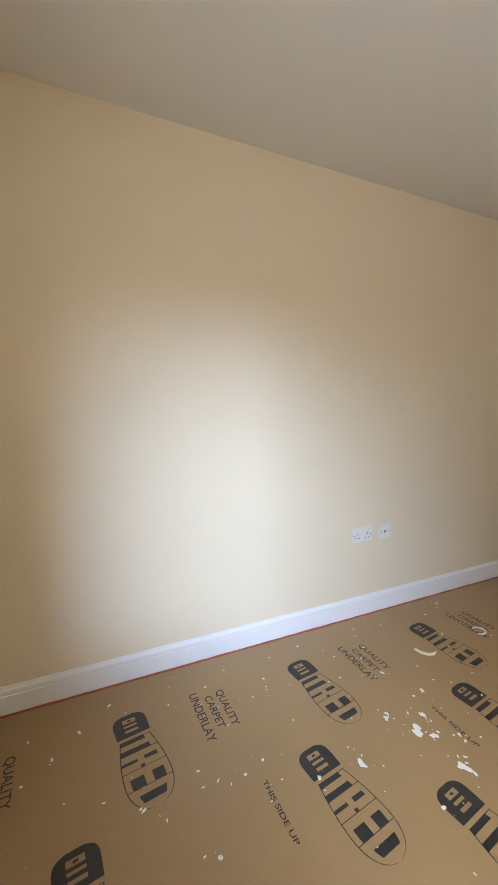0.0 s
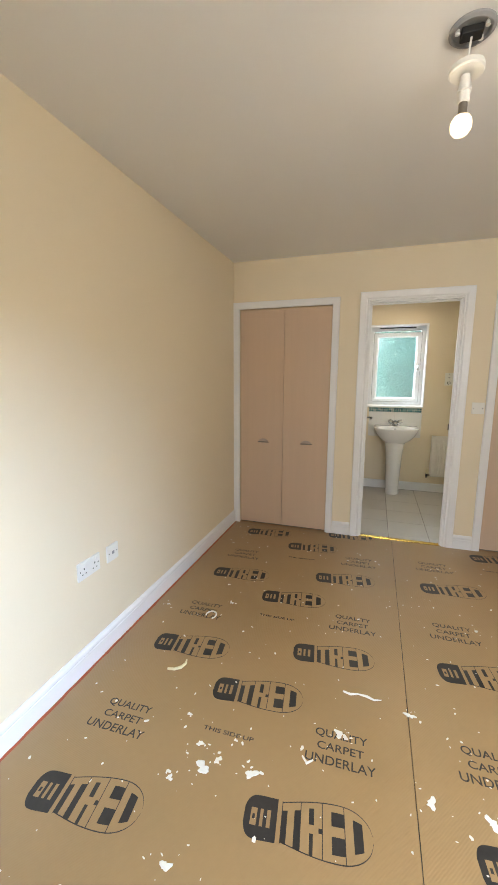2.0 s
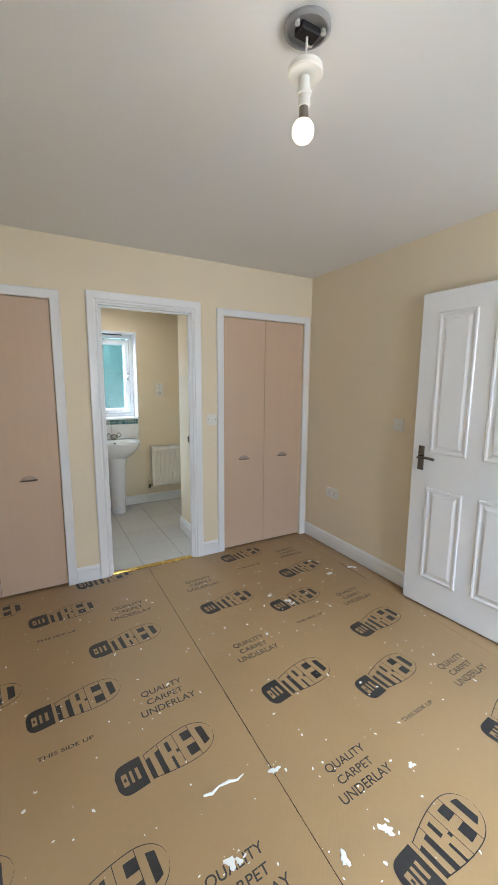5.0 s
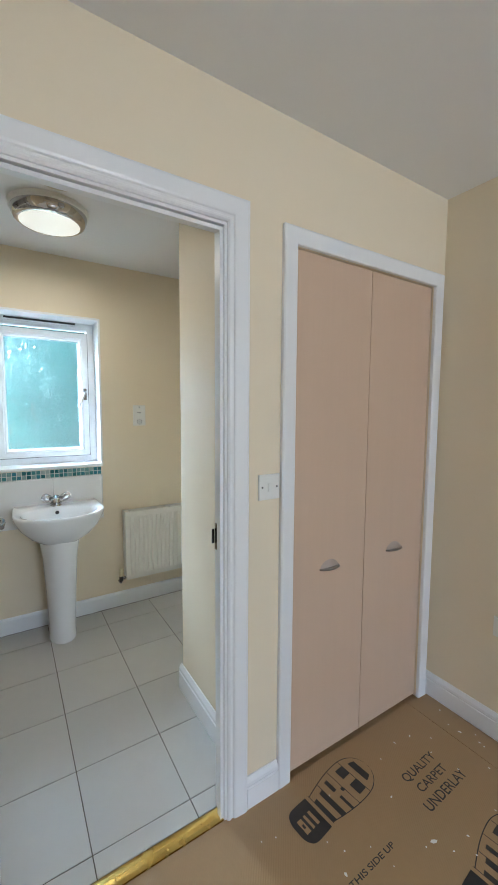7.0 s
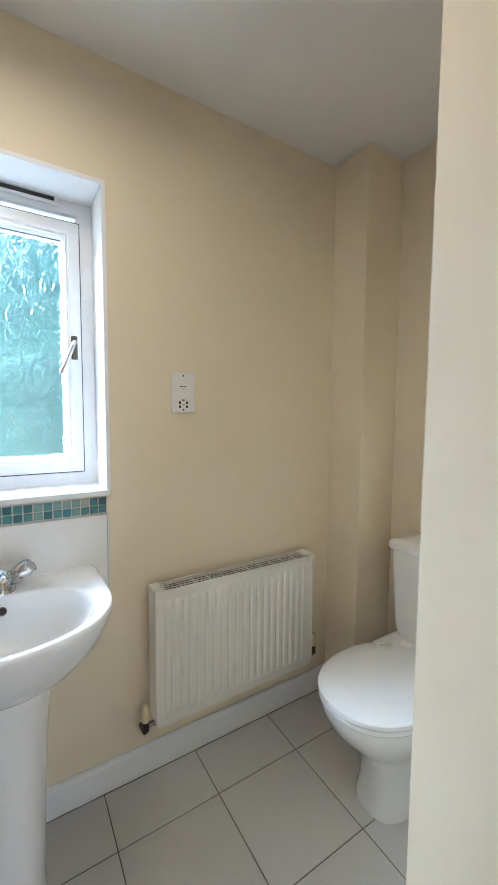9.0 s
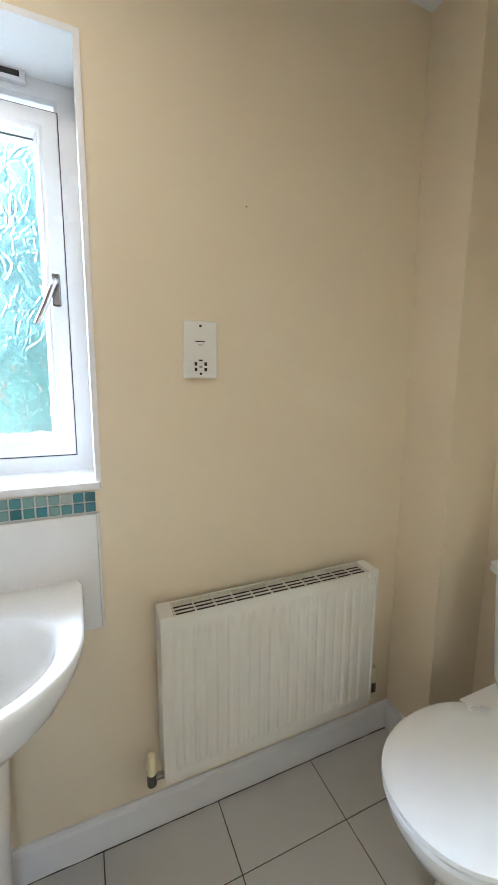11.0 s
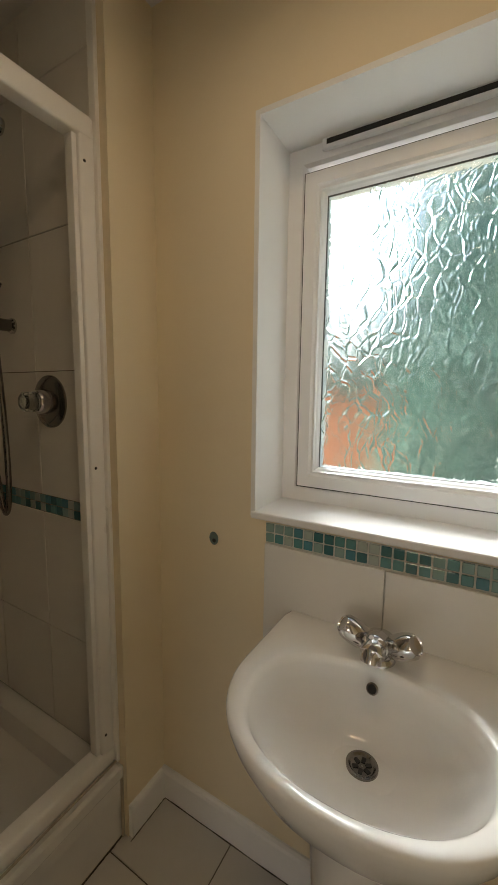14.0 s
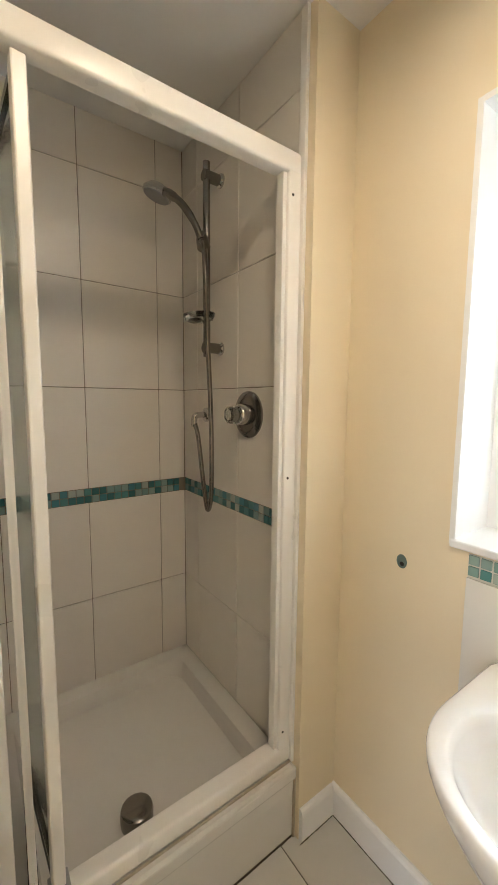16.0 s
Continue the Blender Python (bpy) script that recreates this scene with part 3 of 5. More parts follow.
holes = [("pin_hole", cx - 0.0035, cx + 0.0035, 0.0006, cz - 0.0045, cz + 0.0045, M_DARK) for cx in (-0.013, 0.013) for cz in (-0.036, -0.046 - 0.004)]
holes += [("pin_hole", -0.005, 0.005, 0.0006, -0.029, -0.025, M_DARK), ("pin_hole", -0.004, 0.004, 0.0006, -0.046, -0.041, M_GREYPL)]
plate("shaver_socket", (1.970, YW, 1.369), 0.088, 0.144, "y-", "white plastic shaver socket on cream wall", "socket",
      holes + [("marking", -0.014, 0.012, 0.0004, 0.019, 0.0215, M_DARK), ("marking", -0.006, 0.007, 0.0004, 0.011, 0.013, M_GREYPL), ("screw", -0.003, 0.003, 0.0006, 0.056, 0.062, M_DARK), ("screw", -0.003, 0.003, 0.0006, -0.064, -0.058, M_DARK)])


# ---------------------------------------------------------------- bedroom pendant
pl = thing("pendant_light", (1.372, -1.925, ZC), "lit bare bulb on short flex below open ceiling rose", "ceiling light")
px, py = 1.372, -1.925
part("ceiling_rose", lathe([(0.062, 0), (0.062, -0.006), (0.055, -0.012), (0.050, -0.012), (0.050, -0.002), (0.002, -0.002)], 36, (px, py, ZC)), M_GREYPL, pl, "open grey ceiling rose base", smooth=True)
part("terminal_block", cube(px - 0.03, px + 0.028, py - 0.02, py + 0.018, ZC - 0.022, ZC - 0.003, bev=0.003), M_DARK, pl)
for dx, dy in ((-0.04, -0.012), (0.028, 0.024), (0.036, -0.022)):
    part("fixing_screw", lathe([(0.007, -0.016), (0.006, -0.006), (0.004, -0.003)], 10, (px + dx, py + dy, ZC)), M_PLASTIC, pl)
part("flex", tube(curve_pts([(px, py, ZC - 0.01), (px - 0.004, py - 0.002, ZC - 0.06), (px - 0.006, py - 0.003, ZC - 0.11)], 12), 0.0032, 8), M_CABLE, pl, smooth=True)
part("rose_cover", lathe([(0.006, -0.085), (0.03, -0.088), (0.046, -0.098), (0.048, -0.112), (0.044, -0.116), (0.008, -0.118)], 32, (px - 0.006, py - 0.003, ZC)), M_PLASTIC, pl, "slipped white rose cover", smooth=True)
part("lamp_holder", lathe([(0.008, -0.118), (0.014, -0.122), (0.0165, -0.15), (0.0165, -0.153), (0.0195, -0.155), (0.0195, -0.163), (0.0165, -0.165), (0.0165, -0.192), (0.013, -0.194)], 24, (px - 0.008, py - 0.004, ZC)), M_PLASTIC, pl, "white lamp holder", smooth=True)
part("bulb_cap", lathe([(0.0125, -0.192), (0.0125, -0.222), (0.0145, -0.226)], 20, (px - 0.009, py - 0.005, ZC)), M_NICKEL, pl, "grey bulb cap")
part("bulb", lathe([(0.014, -0.226), (0.0215, -0.230), (0.028, -0.240), (0.030, -0.252), (0.028, -0.264), (0.020, -0.275), (0.005, -0.279)], 28, (px - 0.010, py - 0.005, ZC)), M_BULB, pl, "glowing warm bulb", smooth=True).visible_shadow = False

# ---------------------------------------------------------------- en-suite ceiling light and extractor
el = thing("ceiling_light", (1.382, 1.08, ZC), "round flush ceiling light with chrome ring, switched on", "ceiling light")
c = (1.382, 1.08, ZC)
part("base_ring", lathe([(0.174, 0), (0.174, -0.018), (0.167, -0.024)], 56, c), M_PLASTIC, el, "white base ring", smooth=True)
part("chrome_ring", lathe([(0.167, -0.022), (0.164, -0.040), (0.154, -0.062), (0.141, -0.070), (0.133, -0.071)], 56, c), M_CHROME, el, "polished chrome ring", smooth=True)
part("diffuser", lathe([(0.1325, -0.066), (0.1325, -0.071), (0.11, -0.079), (0.06, -0.085), (0.004, -0.087)], 56, c), M_DIFFUSER, el, "glowing opal diffuser", smooth=True).visible_shadow = False
part("clip", cube(c[0] + 0.02, c[0] + 0.045, c[1] - 0.166, c[1] - 0.152, ZC - 0.052, ZC - 0.034, bev=0.002), M_CHROME, el, "chrome spring clip")
xv = thing("extractor_vent", (1.378, 0.675, ZC), "round cream plastic ceiling extractor vent", "vent")
c = (1.378, 0.675, ZC)
part("frame", lathe([(0.105, 0), (0.107, -0.03), (0.105, -0.048), (0.099, -0.055), (0.092, -0.057), (0.089, -0.054), (0.089, -0.03)], 44, c), M_VENT, xv, smooth=True)
part("backing", lathe([(0.0885, -0.031), (0.0885, -0.033), (0.002, -0.033)], 32, c), M_DARK, xv)
for k in range(8):
    a = k * math.pi / 4
    bm = bmesh.new()
    pts = [(0.008, a - 0.9), (0.090, a - 0.20), (0.090, a + 0.20), (0.008, a + 0.9)]
    loft(bm, [[(c[0] + r * math.cos(t), c[1] + r * math.sin(t), ZC + z) for r, t in pts] for z in (-0.046, -0.054)])
    bmesh.ops.recalc_face_normals(bm, faces=bm.faces[:])
    part("slat", bm, M_VENT, xv)
part("hub", lathe([(0.012, -0.045), (0.012, -0.055), (0.003, -0.057)], 20, c), M_VENT, xv)

# ---------------------------------------------------------------- window
RX0, RX1, RZ0, RZ1 = 1.054, 1.716, 1.031, 2.010
bm = cube(RX0 - 0.001, RX0 + 0.012, YW - 0.004, YW + 0.20, RZ0, RZ1)
box(bm, RX1 - 0.012, RX1 + 0.001, YW - 0.004, YW + 0.20, RZ0, RZ1)
box(bm, RX0 + 0.012, RX1 - 0.012, YW - 0.004, YW + 0.20, RZ1 - 0.012, RZ1 + 0.001)
structure("window_reveal", bm, M_REVEAL, "white painted deep window reveal", "window reveal")
structure("window_sill", cube(RX0 + 0.001, RX1 - 0.001, YW - 0.008, YW + 0.175, RZ0 - 0.006, RZ0 + 0.014, bev=0.004), M_TRIM, "white gloss window sill", "window sill")


def ring_frame(x0, x1, z0, z1, w, y0, y1, steps=None):
    """A rectangular frame with a stepped section; steps: (inset, y) pairs on the room side."""
    bm = bmesh.new()
    prof = [(0, y1), (0, y0)] + (steps or [(w, y0)]) + [(w, y1)]
    loft(bm, [[(x0 + o, y, z0 + o), (x1 - o, y, z0 + o), (x1 - o, y, z1 - o), (x0 + o, y, z1 - o)] for o, y in prof] + [[(x0, y1, z0), (x1, y1, z0), (x1, y1, z1), (x0, y1, z1)]], (False, False))
    bmesh.ops.recalc_face_normals(bm, faces=bm.faces[:])
    return bm


win = tagged(part("window_1", ring_frame(RX0 + 0.008, RX1 - 0.008, RZ0 + 0.01, RZ1 - 0.008, 0.052, 1.842, 1.91, [(0.044, 1.842), (0.048, 1.846), (0.052, 1.85)]), M_UPVC), "white upvc casement window with leaf-pattern obscure glass", "window", kind="structure")
part("casement_sash", ring_frame(1.115, 1.662, 1.089, 1.930, 0.056, 1.838, 1.90, [(0.002, 1.834), (0.034, 1.832), (0.040, 1.838), (0.046, 1.838), (0.048, 1.846), (0.052, 1.85), (0.056, 1.858)]), M_UPVC, win)
part("gasket", ring_frame(1.1695, 1.6075, 1.1435, 1.8755, 0.002, 1.861, 1.872), M_SEAL, win, "dark glazing gasket")
part("sash_gap", ring_frame(1.1125, 1.6645, 1.0865, 1.9325, 0.004, 1.8395, 1.85), M_SEAL, win, "dark sash gap")
pane = part("pane", cube(1.168, 1.609, 1.866, 1.872, 1.142, 1.877), M_OBSCURE, win, "leaf-pattern obscure glass")
pane.visible_shadow = False
tv = part("trickle_vent", cube(1.162, 1.602, 1.826, 1.842, 1.972, 1.998, bev=0.003), M_UPVC, win, "white trickle vent")
part("vent_slot", cube(1.175, 1.589, 1.8245, 1.8262, 1.981, 1.993), M_DARK, tv, "dark slot")
hb = part("window_handle", cube(1.6275, 1.6485, 1.822, 1.833, 1.475, 1.555, bev=0.004), M_DULLCHROME, win, "chrome espagnolette handle")
part("handle_lever", tube(curve_pts([(1.638, 1.826, 1.535), (1.638, 1.806, 1.532), (1.632, 1.798, 1.52), (1.612, 1.795, 1.47), (1.592, 1.795, 1.425)], 20), 0.0072, 10), M_CHROME, hb, smooth=True)

# ---------------------------------------------------------------- splashback
sb = structure("splashback", cube(1.100, 1.702, YW - 0.003, YW - 0.0005, 0.665, 1.022), M_MGROUT, "white tile splashback with teal mosaic border", "splashback")
for a, b in ((1.100, 1.401), (1.4035, 1.702)):
    part("tile", cube(a, b, YW - 0.011, YW - 0.002, 0.665, 0.966, bev=0.002), M_SPLASH, sb)
part("edge_trim", cube(1.7025, 1.708, YW - 0.012, YW, 0.665, 0.968, bev=0.001), M_SPLASH, sb)


def mosaic(parent, along, rows, p0, length, z0, size, gap, fixed, proud):
    """Rows of little glass tiles on a wall; along: 'x' or 'y'; they share one mesh."""
    s = size
    bm = cube(-s / 2, s / 2, -0.0045, 0.0, -s / 2, s / 2, bev=0.001, seg=1) if along == "x" else cube(0.0, 0.0045, -s / 2, s / 2, -s / 2, s / 2, bev=0.001, seg=1)
    me = bpy.data.meshes.new("mosaic_tile")
    bm.to_mesh(me)
    bm.free()
    me.materials.append(M_MOSAIC)
    n = int(length / (s + gap))
    rnd = random.Random(7)
    for r in range(rows):
        for i in range(n):
            o = new("mosaic_tile", me)
            u = p0 + (i + 0.5) * (s + gap)
            o.parent = parent
            z = z0 + (r + 0.5) * (s + gap)
            o.location = (u, fixed, z) if along == "x" else (fixed, u, z)
            o.rotation_euler = (rnd.uniform(-0.01, 0.01), rnd.uniform(-0.015, 0.015), rnd.uniform(-0.01, 0.01))


mosaic(sb, "x", 2, 1.100, 0.603, 0.970, 0.0222, 0.0040, YW - 0.003, 0.004)

# ---------------------------------------------------------------- basin
bs = thing("pedestal_basin", (1.415, 1.47, 0), "white ceramic pedestal basin with chrome mixer tap", "basin")
BX, BY = 1.417, 1.462
NB = 72


def outer(k, s=1.0):
    a = 2 * math.pi * k / NB
    ca, sa = math.cos(a), math.sin(a)
    e = 2.25 if sa < 0 else 22.0
    bx, by = 0.249, 0.218
    r = (abs(ca) ** e + abs(sa) ** e) ** (-1 / e)
    x, y = bx * r * ca, by * r * sa
    if sa > 0:
        x *= 1 - 0.015 * (y / by)
    return Vector((BX + s * x, BY + s * y, 0))


def bowl(k, s, cx=1.415, cy=1.435, a0=0.205, b0=0.165):
    a = 2 * math.pi * k / NB
    ca, sa = math.cos(a), math.sin(a)
    e = 2.2
    r = (abs(ca) ** e + abs(sa) ** e) ** (-1 / e)
    return Vector((cx + s * a0 * r * ca, cy + s * (b0 if sa < 0 else b0 * 0.82) * r * sa, 0))


rings = []
for s, z in ((0.30, 0.600), (0.42, 0.62), (0.66, 0.66), (0.86, 0.715), (0.965, 0.765), (0.995, 0.787), (1.0, 0.797), (0.993, 0.804), (0.975, 0.807)):
    ring = []
    for k in range(NB):
        p = outer(k, s)
        if s < 0.96 and p.y > BY:
            p.y = BY + (p.y - BY) / s * min(1, s + 0.5 * (0.96 - s))
        p.z = z
        ring.append(p)
    rings.append(ring)
for s, z, shift in ((1.03, 0.804, 0), (1.0, 0.800, 0), (0.965, 0.785, 0), (0.90, 0.752, 0.01), (0.76, 0.705, 0.025), (0.52, 0.672, 0.04), (0.28, 0.660, 0.048), (0.13, 0.657, 0.05)):
    ring = []
    for k in range(NB):
        p = bowl(k, s)
        ring.append(Vector((p.x, p.y + shift, z)))
    rings.append(ring)
bm = loft(bmesh.new(), rings)
bmesh.ops.recalc_face_normals(bm, faces=bm.faces[:])
part("bowl", bm, M_CERAMIC, bs, smooth=True, sharp=75)
rings = []
for z, a, b in ((0.0, 0.078, 0.095), (0.02, 0.078, 0.094), (0.05, 0.075, 0.092), (0.30, 0.085, 0.096), (0.52, 0.098, 0.104), (0.60, 0.110, 0.114), (0.66, 0.122, 0.125)):
    rings.append([(1.413 + a * math.cos(2 * math.pi * k / 36), 1.505 + b * max(-1.25, math.sin(2 * math.pi * k / 36) * 1.25), z) for k in range(36)])
bm = loft(bmesh.new(), rings)
bmesh.ops.recalc_face_normals(bm, faces=bm.faces[:])
part("pedestal", bm, M_CERAMIC, bs, smooth=True)
dr = part("drain", lathe([(0.030, 0.6575), (0.0295, 0.664), (0.025, 0.665), (0.021, 0.661), (0.002, 0.660)], 28, (1.412, 1.484, 0)), M_DULLCHROME, bs, "chrome basin waste", smooth=True)
for k in range(6):
    a = k * math.pi / 3
    part("waste_slot", cube(-0.0035, 0.0035, 0.007, 0.018, 0.0, 0.0008), M_DARK, dr).matrix_local = pose(1.412, 1.484, 0.6612, 0, 0, math.degrees(a))
part("overflow", lathe([(0.0115, 0), (0.0115, 0.004), (0.009, 0.005), (0.008, 0.002), (0.001, 0.002)], 20, (1.410, 1.5545, 0.768), Matrix.Rotation(radians(68), 4, "X")), M_DULLCHROME, bs, "chrome overflow ring", smooth=True)
part("overflow_hole", lathe([(0.0088, 0.0035), (0.0088, 0.0045), (0.001, 0.0045)], 18, (1.410, 1.5545, 0.768), Matrix.Rotation(radians(68), 4, "X")), M_DARK, bs)
# mixer tap
tx, ty, tz = 1.410, 1.605, 0.804
tp = part("mixer_tap", lathe([(0.034, 0), (0.033, 0.006), (0.028, 0.012), (0.032, 0.03), (0.027, 0.05), (0.008, 0.057)], 28, (tx, ty, tz)), M_CHROME, bs, "chrome mixer tap with two crystal-style handles", smooth=True)
part("spout", tube(curve_pts([(tx, ty, tz + 0.025), (tx - 0.001, ty - 0.026, tz + 0.044), (tx - 0.002, ty - 0.046, tz + 0.047), (tx - 0.003, ty - 0.062, tz + 0.040), (tx - 0.003, ty - 0.067, tz + 0.030)], 24), [0.028] * 6 + [0.027] * 6 + [0.024] * 6 + [0.020] * 30, 14), M_CHROME, tp, smooth=True)
for s in (-1, 1):
    part("tap_stem", tube([(tx + s * 0.012, ty, tz + 0.028), (tx + s * 0.040, ty - 0.006, tz + 0.042)], 0.015, 14), M_CHROME, tp, smooth=True)
    ax = Vector((s * 0.76, -0.36, 0.58)).normalized()
    m = ax.to_track_quat("Z", "Y").to_matrix().to_4x4()
    part("tap_handle", lathe([(0.014, 0), (0.020, 0.004), (0.025, 0.020), (0.0265, 0.042), (0.024, 0.062), (0.018, 0.070), (0.016, 0.067), (0.002, 0.066)], 24, (tx + s * 0.020, ty - 0.004, tz + 0.030), m), M_CHROME, tp, smooth=True)

# ---------------------------------------------------------------- radiator
rd = thing("radiator", (2.19, 1.63, 0), "white ribbed panel radiator with top grille, wall hung", "radiator")
X0, X1, Y0, Y1, Z0, Z1 = 1.840, 2.522, 1.588, 1.655, 0.212, 0.697
bm = bmesh.new()
cols = [(X0, 0.0)]
nr = 20
pitch = (X1 - X0 - 0.05) / nr
for i in range(nr):
    a = X0 + 0.025 + i * pitch
    cols += [(a, 0.0), (a + pitch * 0.22, 0.007), (a + pitch * 0.62, 0.007), (a + pitch * 0.84, 0.0)]
cols.append((X1, 0.0))
zs = [(Z0, 0.0), (Z0 + 0.03, 0.0), (Z0 + 0.05, 1.0), (Z1 - 0.055, 1.0), (Z1 - 0.035, 0.0), (Z1 - 0.004, 0.0)]
grid = [[bm.verts.new((x, Y0 + 0.007 - d * f, z)) for x, d in cols] for z, f in zs]
for r0, r1 in zip(grid, grid[1:]):
    for i in range(len(cols) - 1):
        bm.faces.new((r0[i], r0[i + 1], r1[i + 1], r1[i]))
part("front_panel", bm, M_RAD, rd, smooth=False)
part("bottom_edge", cube(X0 + 0.004, X1 - 0.004, Y0 + 0.012, Y0 + 0.02, Z0 - 0.002, Z0 + 0.006), M_DARK, rd, "near-black strip along the lower edge")
part("body", cube(X0 + 0.001, X1 - 0.001, Y0 + 0.0075, Y0 + 0.012, Z0 + 0.001, Z1 - 0.006), M_RAD, rd)
for a, b in ((X0 - 0.006, X0 + 0.002), (X1 - 0.002, X1 + 0.006)):
    part("side_cover", cube(a, b, Y0 + 0.002, Y1 + 0.01, Z0 + 0.02, Z1, bev=0.002), M_RAD, rd)
# near-black core paints the shade seen between the top grille's bars
part("convector_shade_core", cube(X0 + 0.02, X1 - 0.02, Y0 + 0.0125, Y1, Z0 + 0.04, Z1 - 0.010), M_DARK, rd)
for a, b in ((X0 - 0.007, X0 + 0.030), (X1 - 0.030, X1 + 0.007)):
    part("end_cap", cube(a, b, Y0 - 0.001, Y1 + 0.011, Z1 - 0.022, Z1 + 0.004, bev=0.004), M_RAD, rd, "white plastic corner cap")
bm = cube(X0 + 0.002, X1 - 0.002, Y0 + 0.001, Y0 + 0.007, Z1 - 0.005, Z1 + 0.002)
box(bm, X0 + 0.002, X1 - 0.002, Y1 + 0.003, Y1 + 0.009, Z1 - 0.005, Z1 + 0.002)
grille = part("top_grille", bm, M_RAD, rd)
for j in range(1, 4):
    yy = Y0 + 0.007 + j * (Y1 - Y0 - 0.004) / 4
    part("grille_bar", cube(X0 + 0.002, X1 - 0.002, yy - 0.0012, yy + 0.0012, Z1 - 0.003, Z1 + 0.001), M_RAD, grille)
for i in range(12):
    xx = X0 + 0.034 + i * (X1 - X0 - 0.068) / 11
    part("grille_bar", cube(xx - 0.0014, xx + 0.0014, Y0 + 0.007, Y1 + 0.003, Z1 - 0.004, Z1 + 0.0005), M_RAD, grille)
for x, s, z in ((X0 - 0.035, -1, 0.235), (X1 + 0.035, 1, 0.265)):
    v = part("radiator_valve", tube([(x, 1.62, z - 0.03), (x, 1.62, z + 0.005)], 0.013, 14), M_VALVE, rd, "dark radiator valve with cream cap", smooth=True)
    part("valve_cap", lathe([(0.013, 0.0), (0.014, 0.02), (0.012, 0.05), (0.009, 0.056), (0.002, 0.058)], 16, (x, 1.62, z + 0.005)), M_TAPE, v, smooth=True)
    part("union_nut", tube([(x, 1.62, z - 0.012), (x - s * 0.034, 1.62, z - 0.012)], 0.009, 8), M_DULLCHROME, v)
    part("tail_pipe", tube(curve_pts([(x, 1.62, z - 0.02), (x, 1.63, z - 0.045), (x, 1.665, z - 0.05), (x, YW + 0.005, z - 0.05)], 12), 0.0078, 10), M_DULLCHROME, v, smooth=True)

# ---------------------------------------------------------------- toilet (faces -x)
wc = thing("toilet", (2.55, 1.165, 0), "white close-coupled toilet with lid down", "toilet")
CY = 1.165


def egg(cx, ax_front, ax_back, b, z, n=56, p=2.2):
    pts = []
    for k in range(n):
        a = 2 * math.pi * k / n
        ca, sa = math.cos(a), math.sin(a)
        r = (abs(ca) ** p + abs(sa) ** p) ** (-1 / p)
        pts.append(Vector((cx + (ax_back if ca > 0 else ax_front) * r * ca, CY + b * r * sa, z)))
    return pts


def solid(rings):
    bm = loft(bmesh.new(), rings)
    bmesh.ops.recalc_face_normals(bm, faces=bm.faces[:])
    return bm


part("pan", solid([egg(2.56, 0.165, 0.16, 0.092, 0.0, p=3), egg(2.56, 0.165, 0.16, 0.092, 0.03, p=3), egg(2.56, 0.155, 0.155, 0.085, 0.09, p=2.6), egg(2.55, 0.155, 0.16, 0.092, 0.17, p=2.4), egg(2.52, 0.19, 0.19, 0.125, 0.25), egg(2.49, 0.225, 0.225, 0.160, 0.32), egg(2.48, 0.238, 0.235, 0.174, 0.37), egg(2.48, 0.24, 0.24, 0.176, 0.392)]), M_CERAMIC, wc, smooth=True)
part("pan_neck", solid([[Vector((x, CY + sy * w, z)) for x, sy, z in ((2.60, -1, z0), (2.86, -1, z0), (2.86, 1, z0), (2.60, 1, z0))] for z0, w in ((0.22, 0.09), (0.33, 0.13), (0.40, 0.165), (0.425, 0.165))]), M_CERAMIC, wc)
part("seat", solid([egg(2.475, 0.236, 0.20, 0.174, 0.393), egg(2.475, 0.241, 0.20, 0.179, 0.399), egg(2.475, 0.240, 0.20, 0.178, 0.409), egg(2.475, 0.236, 0.20, 0.174, 0.412)]), M_UPVC, wc, "white plastic seat", smooth=True)
part("lid", solid([egg(2.475, 0.238, 0.20, 0.176, 0.414), egg(2.475, 0.244, 0.20, 0.181, 0.419), egg(2.475, 0.243, 0.20, 0.180, 0.429), egg(2.475, 0.232, 0.195, 0.170, 0.436), egg(2.475, 0.16, 0.14, 0.12, 0.441), egg(2.475, 0.05, 0.05, 0.04, 0.443)]), M_UPVC, wc, "closed white lid", smooth=True)
for s in (-1, 1):
    part("seat_hinge", tube([(2.685, CY + s * 0.075 - 0.02, 0.425), (2.685, CY + s * 0.075 + 0.02, 0.425)], 0.012, 12), M_PLASTIC, wc)


def rrect(x0, x1, y0, y1, z, r=0.03, n=7):
    pts = []
    for cx, cy, a0 in ((x1 - r, y1 - r, 0), (x0 + r, y1 - r, 90), (x0 + r, y0 + r, 180), (x1 - r, y0 + r, 270)):
        for k in range(n):
            a = radians(a0 + 90 * k / (n - 1))
            pts.append(Vector((cx + r * math.cos(a), cy + r * math.sin(a), z)))
    return pts


part("cistern", solid([rrect(2.725, 2.900, CY - 0.158, CY + 0.158, 0.425), rrect(2.715, 2.902, CY - 0.168, CY + 0.168, 0.47), rrect(2.700, 2.903, CY - 0.182, CY + 0.182, 0.775)]), M_CERAMIC, wc, smooth=True)
part("cistern_lid", solid([rrect(2.692, 2.903, CY - 0.188, CY + 0.188, 0.775), rrect(2.688, 2.904, CY - 0.192, CY + 0.192, 0.782), rrect(2.690, 2.904, CY - 0.190, CY + 0.190, 0.80), rrect(2.70, 2.90, CY - 0.178, CY + 0.178, 0.809), rrect(2.74, 2.88, CY - 0.12, CY + 0.12, 0.812)]), M_CERAMIC, wc, smooth=True)
